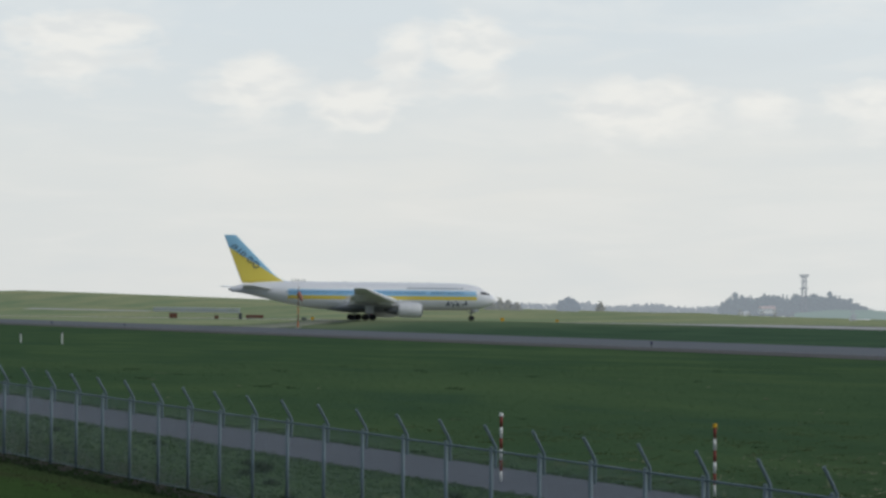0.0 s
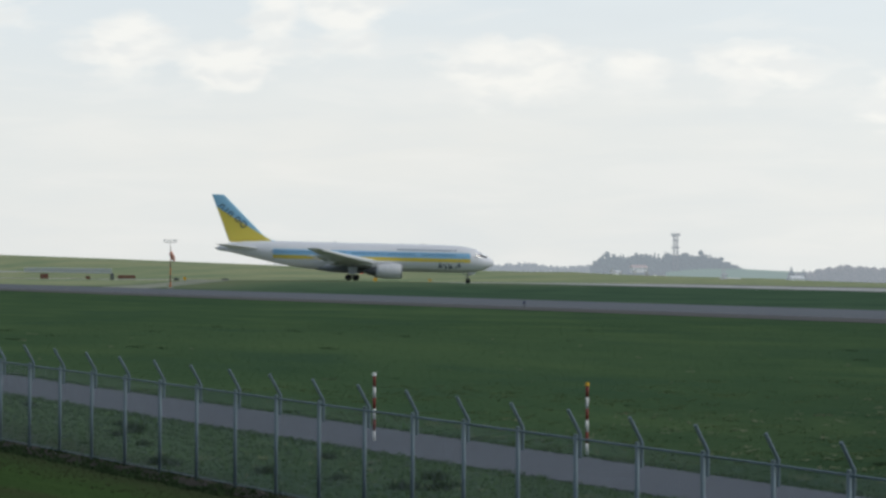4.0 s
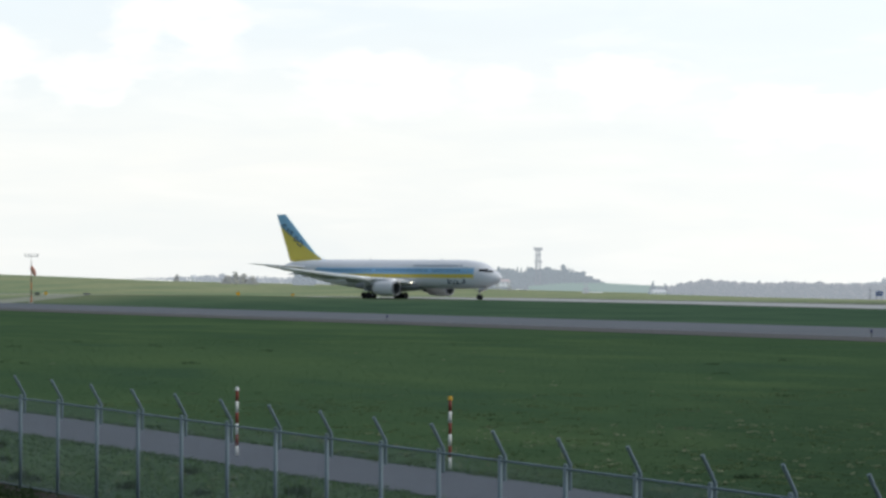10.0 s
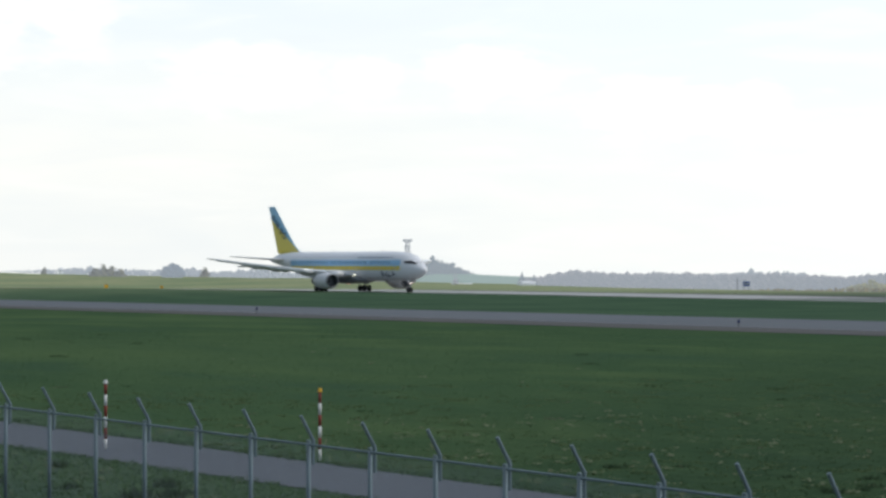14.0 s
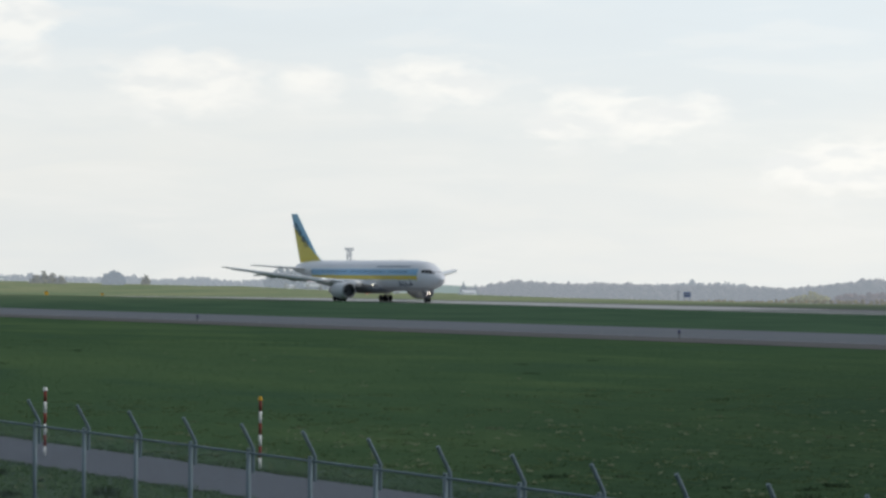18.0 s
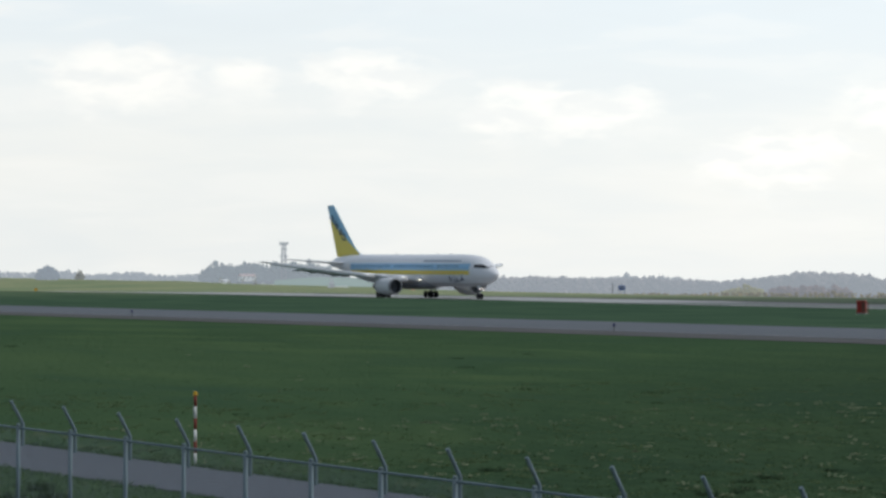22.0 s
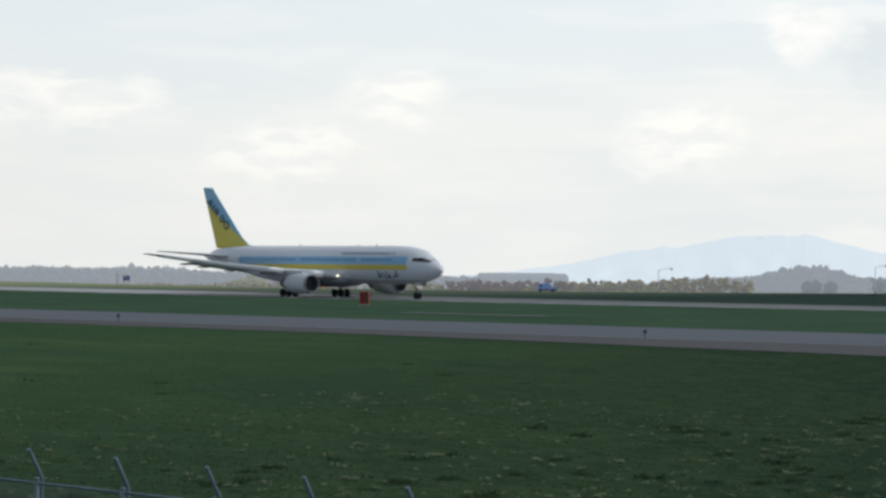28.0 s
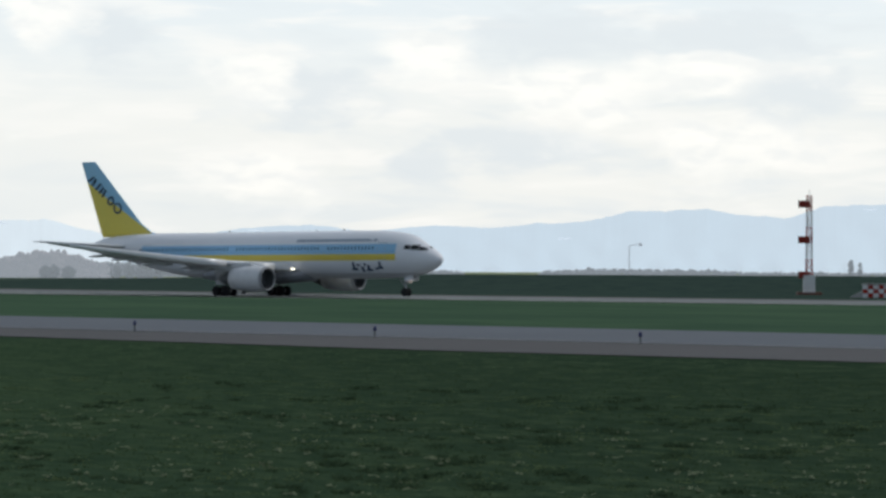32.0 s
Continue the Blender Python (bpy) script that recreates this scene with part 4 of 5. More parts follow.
    """Far backdrop surface; distance haze is put in as an even bluish emission."""
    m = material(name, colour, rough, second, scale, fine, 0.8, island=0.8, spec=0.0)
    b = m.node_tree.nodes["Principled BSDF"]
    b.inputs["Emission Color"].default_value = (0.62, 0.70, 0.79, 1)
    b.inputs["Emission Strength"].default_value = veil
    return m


_b = bmesh.new()
bmesh.ops.create_icosphere(_b, subdivisions=1, radius=1.0)
ICO_V = np.array([v.co[:] for v in _b.verts])
ICO_F = [tuple(v.index for v in f.verts) for f in _b.faces]
_b.free()
RNG = np.random.default_rng(7)


def clump(verts, faces, centre, size, rough=0.3):
    """One ragged leaf clump."""
    s = len(verts)
    k = 1 + rough * RNG.uniform(-1, 1, len(ICO_V))
    a = RNG.uniform(0, 6.28)
    ca, sa_ = cos(a), sin(a)
    for (x, y, z), f in zip(ICO_V, k):
        x, y = x * ca - y * sa_, x * sa_ + y * ca
        verts.append((centre[0] + x * f * size[0], centre[1] + y * f * size[1], centre[2] + z * f * size[2]))
    faces += [tuple(i + s for i in f) for f in ICO_F]


def far_tree(verts, faces, p, h, kind="round"):
    w = h * RNG.uniform(0.28, 0.42)
    if kind == "conifer":
        for j in range(5):
            k = j / 4.0
            clump(verts, faces, (p[0], p[1], p[2] + h * (0.2 + 0.72 * k)), (w * 0.75 * (1 - 0.85 * k), w * 0.75 * (1 - 0.85 * k), h * 0.14), 0.35)
        return
    for j in range(6):
        a, r = RNG.uniform(0, 6.28), w * RNG.uniform(0.0, 0.75)
        z = h * RNG.uniform(0.25, 0.86)
        s = w * RNG.uniform(0.35, 0.62)
        clump(verts, faces, (p[0] + r * cos(a), p[1] + r * sin(a), p[2] + z), (s, s, s * RNG.uniform(0.7, 1.1)), 0.4)


def woods(name, az0, az1, d, tops, foot, mat, label, step=0.07, rows=3, conifers=0.15, ragged=0.16, category="trees"):
    """A far belt of trees whose crest follows the given elevations."""
    verts, faces = [], []
    for r in range(rows):
        dist = d + r * d * 0.012
        az = az0 + RNG.uniform(0, step)
        while az < az1:
            top, low = table(az, tops), table(az, foot)
            full = dist * (tan(radians(top)) - tan(radians(low)))
            k = (1.0 - (rows - 1 - r) * 0.22) * RNG.uniform(1 - ragged * 1.6, 1 + ragged * 0.7)
            tree = min(full, 13.0 * RNG.uniform(0.8, 1.2))
            z = EYE.z + dist * tan(radians(low)) + max(0.0, full * k - tree)
            p = (dist * sin(radians(az)), dist * cos(radians(az)), z)
            far_tree(verts, faces, p, tree * 1.05, "conifer" if RNG.uniform() < conifers else "round")
            # undergrowth fills the slope below the crest
            zz = z
            low_z = EYE.z + dist * tan(radians(low)) - 1
            while zz > low_z and full > 4:
                s = tree * 0.32
                clump(verts, faces, (p[0] + RNG.uniform(-2, 2), p[1] + RNG.uniform(-3, 3), zz), (s, s, s * 0.8), 0.4)
                zz -= s * 1.1
            az += step * RNG.uniform(0.6, 1.4)
    return structure(name, mesh_of(name, verts, faces, (mat,)), label, category, "stuff")


# woods, field, mountain and snow colours, each with its share of haze glow
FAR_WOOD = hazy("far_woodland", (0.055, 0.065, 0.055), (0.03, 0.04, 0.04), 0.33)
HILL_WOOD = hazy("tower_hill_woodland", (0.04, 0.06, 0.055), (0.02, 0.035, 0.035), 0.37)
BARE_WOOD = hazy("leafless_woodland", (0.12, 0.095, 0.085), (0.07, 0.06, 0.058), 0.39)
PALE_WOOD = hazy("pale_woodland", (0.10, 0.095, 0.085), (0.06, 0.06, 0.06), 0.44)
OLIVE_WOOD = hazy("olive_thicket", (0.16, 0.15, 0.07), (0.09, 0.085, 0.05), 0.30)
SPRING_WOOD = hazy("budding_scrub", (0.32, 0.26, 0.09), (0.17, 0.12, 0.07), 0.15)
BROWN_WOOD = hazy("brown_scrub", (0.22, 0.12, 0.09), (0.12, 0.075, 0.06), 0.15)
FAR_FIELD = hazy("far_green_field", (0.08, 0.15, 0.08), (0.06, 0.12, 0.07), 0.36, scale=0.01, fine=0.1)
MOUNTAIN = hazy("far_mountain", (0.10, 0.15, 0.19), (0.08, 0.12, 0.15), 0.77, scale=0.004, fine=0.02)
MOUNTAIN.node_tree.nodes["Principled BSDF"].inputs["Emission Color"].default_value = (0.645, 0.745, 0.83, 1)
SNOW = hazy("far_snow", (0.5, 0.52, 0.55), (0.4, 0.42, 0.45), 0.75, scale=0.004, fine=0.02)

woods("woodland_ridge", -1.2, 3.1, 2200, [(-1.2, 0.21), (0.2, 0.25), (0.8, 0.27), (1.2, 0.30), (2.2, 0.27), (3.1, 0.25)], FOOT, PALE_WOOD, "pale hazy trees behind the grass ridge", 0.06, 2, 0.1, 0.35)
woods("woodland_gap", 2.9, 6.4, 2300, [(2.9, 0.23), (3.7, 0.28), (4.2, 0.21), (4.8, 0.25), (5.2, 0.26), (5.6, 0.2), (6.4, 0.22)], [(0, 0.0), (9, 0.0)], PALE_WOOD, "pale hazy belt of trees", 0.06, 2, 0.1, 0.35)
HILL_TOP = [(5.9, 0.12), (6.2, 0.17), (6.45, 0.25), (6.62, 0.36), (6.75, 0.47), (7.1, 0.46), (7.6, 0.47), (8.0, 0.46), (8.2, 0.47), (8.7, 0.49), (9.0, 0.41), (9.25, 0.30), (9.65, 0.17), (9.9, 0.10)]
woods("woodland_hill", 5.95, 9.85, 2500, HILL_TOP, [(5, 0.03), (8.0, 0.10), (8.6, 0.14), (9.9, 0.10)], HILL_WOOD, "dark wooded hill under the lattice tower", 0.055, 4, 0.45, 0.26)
# scrub colours with a weaker haze emission
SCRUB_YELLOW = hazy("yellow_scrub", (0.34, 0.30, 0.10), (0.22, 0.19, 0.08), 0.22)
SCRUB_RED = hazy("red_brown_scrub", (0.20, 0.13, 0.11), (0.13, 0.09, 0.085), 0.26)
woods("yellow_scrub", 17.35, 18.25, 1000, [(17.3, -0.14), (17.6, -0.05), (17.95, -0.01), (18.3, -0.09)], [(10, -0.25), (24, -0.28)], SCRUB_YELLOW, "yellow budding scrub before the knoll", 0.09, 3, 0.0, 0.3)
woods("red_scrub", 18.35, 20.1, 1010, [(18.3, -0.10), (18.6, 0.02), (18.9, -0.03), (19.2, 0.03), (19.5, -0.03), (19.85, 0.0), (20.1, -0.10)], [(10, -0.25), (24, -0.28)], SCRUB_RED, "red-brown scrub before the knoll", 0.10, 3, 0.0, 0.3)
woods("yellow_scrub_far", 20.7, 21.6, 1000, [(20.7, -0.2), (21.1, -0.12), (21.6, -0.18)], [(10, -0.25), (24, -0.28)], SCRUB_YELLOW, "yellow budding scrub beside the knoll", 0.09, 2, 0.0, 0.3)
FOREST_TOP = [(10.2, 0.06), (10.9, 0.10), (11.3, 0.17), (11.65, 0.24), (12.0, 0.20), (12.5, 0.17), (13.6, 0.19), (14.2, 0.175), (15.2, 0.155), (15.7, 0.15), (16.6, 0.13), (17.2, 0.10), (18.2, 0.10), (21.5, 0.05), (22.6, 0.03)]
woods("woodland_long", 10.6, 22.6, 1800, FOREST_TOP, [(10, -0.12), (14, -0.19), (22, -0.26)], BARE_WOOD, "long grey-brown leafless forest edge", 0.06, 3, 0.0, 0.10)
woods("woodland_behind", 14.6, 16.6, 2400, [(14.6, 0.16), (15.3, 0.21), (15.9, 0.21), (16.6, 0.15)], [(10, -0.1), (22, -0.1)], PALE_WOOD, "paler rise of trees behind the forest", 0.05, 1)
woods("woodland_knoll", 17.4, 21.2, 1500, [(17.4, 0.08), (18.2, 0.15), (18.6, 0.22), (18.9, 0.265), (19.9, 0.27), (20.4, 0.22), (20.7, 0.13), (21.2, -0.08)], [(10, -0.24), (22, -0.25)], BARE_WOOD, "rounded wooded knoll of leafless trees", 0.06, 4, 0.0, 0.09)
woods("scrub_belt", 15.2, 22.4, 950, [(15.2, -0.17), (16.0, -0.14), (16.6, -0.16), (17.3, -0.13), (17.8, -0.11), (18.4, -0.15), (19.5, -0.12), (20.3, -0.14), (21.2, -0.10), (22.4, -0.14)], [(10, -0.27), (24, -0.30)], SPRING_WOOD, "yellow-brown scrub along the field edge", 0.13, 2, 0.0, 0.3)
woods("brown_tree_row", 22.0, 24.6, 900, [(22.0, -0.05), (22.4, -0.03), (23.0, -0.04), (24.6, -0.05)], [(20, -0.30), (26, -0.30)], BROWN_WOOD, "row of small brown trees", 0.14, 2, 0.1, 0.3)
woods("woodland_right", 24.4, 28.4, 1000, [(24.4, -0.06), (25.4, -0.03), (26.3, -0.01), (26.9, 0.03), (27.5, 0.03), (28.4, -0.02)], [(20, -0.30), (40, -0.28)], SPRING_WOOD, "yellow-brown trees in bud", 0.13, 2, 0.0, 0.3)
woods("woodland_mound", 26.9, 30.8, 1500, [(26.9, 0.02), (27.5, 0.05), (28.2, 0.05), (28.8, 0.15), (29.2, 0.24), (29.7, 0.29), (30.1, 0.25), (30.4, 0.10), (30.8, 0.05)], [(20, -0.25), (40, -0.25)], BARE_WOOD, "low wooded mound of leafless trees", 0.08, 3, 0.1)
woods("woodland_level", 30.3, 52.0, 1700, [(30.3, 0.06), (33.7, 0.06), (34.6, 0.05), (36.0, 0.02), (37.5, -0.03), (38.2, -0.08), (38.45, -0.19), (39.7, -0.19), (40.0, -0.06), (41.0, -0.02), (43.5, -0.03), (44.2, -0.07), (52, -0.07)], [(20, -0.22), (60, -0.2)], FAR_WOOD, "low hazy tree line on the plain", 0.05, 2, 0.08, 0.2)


# mountains: ridged slopes behind everything
def mountains(name, crest, d, mat, label, seed):
    az0, az1 = crest[0][0], crest[-1][0]
    n, rows = int((az1 - az0) / 0.04), 22
    verts, faces = [], []
    for j in range(rows + 1):
        k = j / rows
        for i in range(n + 1):
            az = az0 + (az1 - az0) * i / n
            top = table(az, crest) + 0.022 * noise.noise(Vector((az * 3.0, seed, 0))) + 0.014 * noise.noise(Vector((az * 9.0, seed, 2.0)))
            el = -0.12 + (top + 0.12) * (k ** 0.9)
            dd = d - 900 * (1 - k) + 260 * noise.noise(Vector((az * 1.7, k * 2.5, seed))) * (1 - k)
            el += 0.16 * (1 - k) * k * noise.noise(Vector((az * 2.2, k * 4.0, seed + 5.0)))
            verts.append((dd * sin(radians(az)), dd * cos(radians(az)), EYE.z + dd * tan(radians(el))))
    for j in range(rows):
        for i in range(n):
            s = j * (n + 1) + i
            faces.append((s, s + 1, s + n + 2, s + n + 1))
    ob = structure(name, mesh_of(name, verts, faces, (mat,)), label, "mountain")
    for p in ob.data.polygons:
        p.use_smooth = True
    return ob


CREST = [(19.5, -0.08), (20.8, -0.02), (22.0, 0.05), (23.3, 0.16), (24.6, 0.33), (25.0, 0.41), (25.8, 0.60), (26.38, 0.655), (26.55, 0.70), (26.75, 0.67), (27.1, 0.72), (27.7, 0.85), (28.0, 0.915), (28.6, 0.94), (28.95, 0.955),
         (29.2, 0.93), (29.5, 0.97), (29.7, 0.94), (30.1, 0.82), (30.6, 0.70), (31.05, 0.585), (31.4, 0.60), (32.15, 0.66), (33.0, 0.70), (33.6, 0.80), (34.2, 0.845), (34.7, 0.865), (35.1, 0.885),
         (35.8, 0.80), (36.3, 0.745), (37.0, 0.83), (37.7, 0.885), (38.3, 0.86), (38.7, 0.83), (39.2, 0.86), (39.8, 0.935), (40.4, 0.94), (41.0, 1.01), (41.4, 1.10), (41.7, 1.19),
         (42.6, 1.21), (43.4, 1.255), (43.7, 1.19), (44.1, 1.11), (44.6, 1.10), (45.0, 1.055), (45.3, 1.14), (45.8, 1.31), (46.4, 1.33), (46.9, 1.345), (47.6, 1.38), (49, 1.2), (54, 0.8)]
# farther range: stronger, greyer emission stands in for the thicker haze
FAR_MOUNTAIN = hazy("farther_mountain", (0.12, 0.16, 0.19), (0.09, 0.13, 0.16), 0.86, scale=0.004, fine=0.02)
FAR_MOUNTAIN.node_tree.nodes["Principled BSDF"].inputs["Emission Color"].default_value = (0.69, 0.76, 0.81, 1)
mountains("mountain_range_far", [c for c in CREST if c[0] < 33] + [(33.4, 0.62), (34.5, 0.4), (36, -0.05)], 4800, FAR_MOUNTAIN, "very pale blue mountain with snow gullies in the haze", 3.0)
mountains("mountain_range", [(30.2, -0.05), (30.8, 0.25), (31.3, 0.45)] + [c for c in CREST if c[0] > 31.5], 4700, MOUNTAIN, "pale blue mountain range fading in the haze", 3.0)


def snow_field(az, el, w, h, d):
    verts, faces = [], []
    n = 10
    for i in range(n + 1):
        k = i / n
        a = az + w * (k - 0.5)
        t = h * (1 - abs(2 * k - 1) ** 1.5) * (0.6 + 0.5 * noise.noise(Vector((a * 9, el * 5, 1.0))))
        e = el + 0.35 * h * noise.noise(Vector((a * 6, 2.0, el)))
        verts += [sight(a, e - t * 0.5, d), sight(a, e + t * 0.5 + 0.004, d)]
    for i in range(n):
        s = 2 * i
        faces.append((s, s + 2, s + 3, s + 1))
    return structure("snow_patch", mesh_of("snow_patch", verts, faces, (SNOW,)), "white snow patch on the far mountain", "snow")


for a, e, w, h in ((28.6, 0.88, 0.35, 0.05), (33.5, 0.70, 0.35, 0.10), (33.9, 0.76, 0.3, 0.05), (46.75, 1.25, 0.3, 0.07), (27.2, 0.15, 0.3, 0.04), (40.4, 0.62, 0.3, 0.06), (31.2, 0.2, 0.2, 0.04)):
    snow_field(a, e, w, h, 3980)

# pale green slope beside the wooded hill
fv, ff = [], []
for i in range(25):
    az = 8.0 + 3.6 * i / 24
    top = table(az, [(8.0, 0.10), (8.8, 0.17), (9.6, 0.165), (10.2, 0.135), (11.0, 0.10), (11.6, 0.02)])
    fv += [sight(az, -0.16, 2150), sight(az, (top - 0.16) / 2, 2260), sight(az, top, 2420)]
for i in range(24):
    for j in range(2):
        s = i * 3 + j
        ff.append((s, s + 3, s + 4, s + 1))
structure("far_field_slope", mesh_of("far_field_slope", fv, ff, (FAR_FIELD,)), "pale green field slope beside the wooded hill", "field")


# ---- lattice tower on the hill ----
def lattice(bm, w0, w1, z0, z1, bays, r):
    for sx, sy in ((-1, -1), (1, -1), (1, 1), (-1, 1)):
        rod(bm, (sx * w0, sy * w0, z0), (sx * w1, sy * w1, z1), r, n=5)
    for k in range(bays):
        a, b = k / bays, (k + 1) / bays
        za, zb, wa, wb = z0 + (z1 - z0) * a, z0 + (z1 - z0) * b, w0 + (w1 - w0) * a, w0 + (w1 - w0) * b
        for (ax, ay), (bx, by) in (((-1, -1), (1, -1)), ((1, -1), (1, 1)), ((1, 1), (-1, 1)), ((-1, 1), (-1, -1))):
            rod(bm, (ax * wa, ay * wa, za), (bx * wb, by * wb, zb), r * 0.6, n=4)
            rod(bm, (bx * wa, by * wa, za), (ax * wb, ay * wb, zb), r * 0.6, n=4)
            rod(bm, (ax * wb, ay * wb, zb), (bx * wb, by * wb, zb), r * 0.6, n=4)
    return bm


# far steel, roofs and walls paled by a painted haze glow
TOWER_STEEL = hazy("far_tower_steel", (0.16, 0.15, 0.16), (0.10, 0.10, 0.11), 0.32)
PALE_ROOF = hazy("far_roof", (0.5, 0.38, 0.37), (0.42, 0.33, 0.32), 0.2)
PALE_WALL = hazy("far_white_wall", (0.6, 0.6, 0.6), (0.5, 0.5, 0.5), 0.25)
p = sight(8.2, 0.0, 2430)
tower = thing("lattice_tower", "grey lattice radio tower with platforms on the wooded hill", "tower", Matrix.Translation(p))
part("tower_legs", lattice(bmesh.new(), 2.5, 1.5, 4.0, 37.0, 8, 0.26), TOWER_STEEL, tower)
for z, w in ((25.5, 3.4), (31.5, 2.5), (37.0, 3.6)):
    part("platform", new_box(-w, w, -w, w, z, z + 0.9, bevel=0.1), TOWER_STEEL, tower)
for i in range(8):
    a = 2 * pi * i / 8
    part("panel_antenna", new_box(3.7 * cos(a) - 0.25, 3.7 * cos(a) + 0.25, 3.7 * sin(a) - 0.25, 3.7 * sin(a) + 0.25, 35.9, 38.6, bevel=0.05), TOWER_STEEL, tower)


def house(az, el, d, w, depth, h, roof, wall, label):
    t = thing("house", label, "house", Matrix.Translation(sight(az, el, d)) @ pose(0, 0, 0, 0, 0, 20 - az), "far farm houses")
    part("wall", new_box(-w / 2, w / 2, -depth / 2, depth / 2, -1.5, h * 0.6, bevel=0.05), wall, t)
    bm = bmesh.new()
    e = 0.5
    ring = [(-w / 2 - e, -depth / 2 - e, h * 0.55), (-w / 2 - e, depth / 2 + e, h * 0.55), (-w / 2 - e, 0, h)]
    loft(bm, [ring, [(-x, y, z) for x, y, z in ring]])
    part("roof", bm, roof, t)
    for x in (-w * 0.3, 0.0, w * 0.3):
        part("window", new_box(x - 0.7, x + 0.7, -depth / 2 - 0.06, -depth / 2 + 0.02, h * 0.15, h * 0.42), TOWER_STEEL, t)
    return t


house(7.43, 0.12, 2380, 13, 9, 5.0, PALE_ROOF, PALE_WALL, "far house with a pinkish roof before the wooded hill")
house(10.72, -0.07, 1700, 8, 6, 2.8, PALE_WALL, PALE_WALL, "far white farm house at the forest edge")
house(9.39, -0.11, 1700, 9, 6, 2.6, PALE_WALL, PALE_WALL, "low far white shed in the green field")
house(0.97, 0.22, 2150, 2.6, 4, 3.2, PALE_WALL, PALE_WALL, "far white building among pale trees")
house(6.95, 0.06, 2380, 7, 6, 2.5, PALE_WALL, PALE_WALL, "small far white house below the hill")


# ---- trees that stand alone ----
def lone_tree(name, az, d, h, w, mat, label, kind="round", trunk=0.3, base_el=None):
    p = ground_at(az, d) if base_el is None else sight(az, base_el, d)
    t = thing(name, label, "tree", Matrix.Translation(p), "")
    bm = new_rod((0, 0, -0.3), (0, 0, h * trunk), w * 0.06, w * 0.04, n=7)
    for i in range(5):
        a = 2 * pi * i / 5 + 0.4
        rod(bm, (0, 0, h * trunk * 0.9), (w * 0.3 * cos(a), w * 0.3 * sin(a), h * 0.6), w * 0.03, w * 0.012, n=5)
    part("trunk", bm, BARK, t)
    verts, faces = [], []
    count = 170 if kind == "dome" else 70
    for i in range(count):
        a, k = RNG.uniform(0, 6.28), RNG.uniform(0, 1)
        if kind == "dome":
            e = RNG.uniform(0, 1.0)
            r = w * 0.46 * math.sqrt(max(0.0, 1 - e ** 2.6)) * math.sqrt(RNG.uniform(0.0, 1))
            z = h * (0.04 + 0.88 * e)
            s = w * 0.11
        elif kind == "poplar":
            z = h * (0.1 + 0.86 * k)
            r = w * 0.35 * (1 - abs(2 * k - 0.8) ** 2 * 0.5) * RNG.uniform(0.3, 1)
            s = w * 0.2
        elif kind == "ragged":
            z = h * (0.02 + 0.95 * k ** 1.3)
            r = w * 0.5 * (1 - 0.6 * k) * RNG.uniform(0.1, 1.2)
            s = w * (0.13 - 0.06 * k)
        elif kind == "conifer":
            z = h * (0.12 + 0.85 * k)
            r = w * 0.45 * (1 - k) * RNG.uniform(0.5, 1)
            s = w * (0.16 - 0.1 * k)
        else:
            z = h * (0.2 + 0.75 * k)
            r = w * 0.45 * math.sqrt(max(0.05, 1 - (2 * k - 0.9) ** 2)) * RNG.uniform(0.3, 1)
            s = w * 0.13
        clump(verts, faces, (r * cos(a), r * sin(a), z), (s, s, s * 0.85), 0.45)
    crown = new("crown", mesh_of("crown", verts, faces, (mat,)))
    crown.parent = t
    return t


# leaf colours glow faintly in place of distance haze
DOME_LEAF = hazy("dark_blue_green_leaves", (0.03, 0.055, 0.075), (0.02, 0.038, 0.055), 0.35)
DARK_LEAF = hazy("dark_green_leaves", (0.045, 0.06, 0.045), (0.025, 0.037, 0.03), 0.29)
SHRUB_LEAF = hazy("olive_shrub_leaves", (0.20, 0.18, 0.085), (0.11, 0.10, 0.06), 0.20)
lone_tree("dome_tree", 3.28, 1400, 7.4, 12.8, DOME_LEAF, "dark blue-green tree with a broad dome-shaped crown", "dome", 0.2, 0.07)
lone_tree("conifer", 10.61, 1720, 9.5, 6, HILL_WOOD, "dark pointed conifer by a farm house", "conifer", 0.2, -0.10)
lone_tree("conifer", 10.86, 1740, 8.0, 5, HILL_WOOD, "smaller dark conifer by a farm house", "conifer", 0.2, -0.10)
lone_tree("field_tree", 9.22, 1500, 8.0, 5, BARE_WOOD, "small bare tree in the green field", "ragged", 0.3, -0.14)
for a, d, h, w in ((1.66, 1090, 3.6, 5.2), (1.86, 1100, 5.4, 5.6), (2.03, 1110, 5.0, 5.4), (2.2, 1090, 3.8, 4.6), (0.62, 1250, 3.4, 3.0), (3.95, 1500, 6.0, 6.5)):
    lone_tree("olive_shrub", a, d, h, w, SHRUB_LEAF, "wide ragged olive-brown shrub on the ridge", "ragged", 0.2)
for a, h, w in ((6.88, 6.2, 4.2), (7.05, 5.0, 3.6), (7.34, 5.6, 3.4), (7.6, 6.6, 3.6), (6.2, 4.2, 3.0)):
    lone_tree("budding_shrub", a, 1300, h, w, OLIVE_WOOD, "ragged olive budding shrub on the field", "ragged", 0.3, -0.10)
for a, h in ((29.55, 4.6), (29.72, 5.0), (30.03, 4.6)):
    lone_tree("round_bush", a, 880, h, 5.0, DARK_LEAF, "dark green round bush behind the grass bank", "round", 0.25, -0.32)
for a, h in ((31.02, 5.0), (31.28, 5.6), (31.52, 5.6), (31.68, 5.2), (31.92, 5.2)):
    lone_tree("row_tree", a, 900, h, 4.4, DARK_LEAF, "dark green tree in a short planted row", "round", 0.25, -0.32)
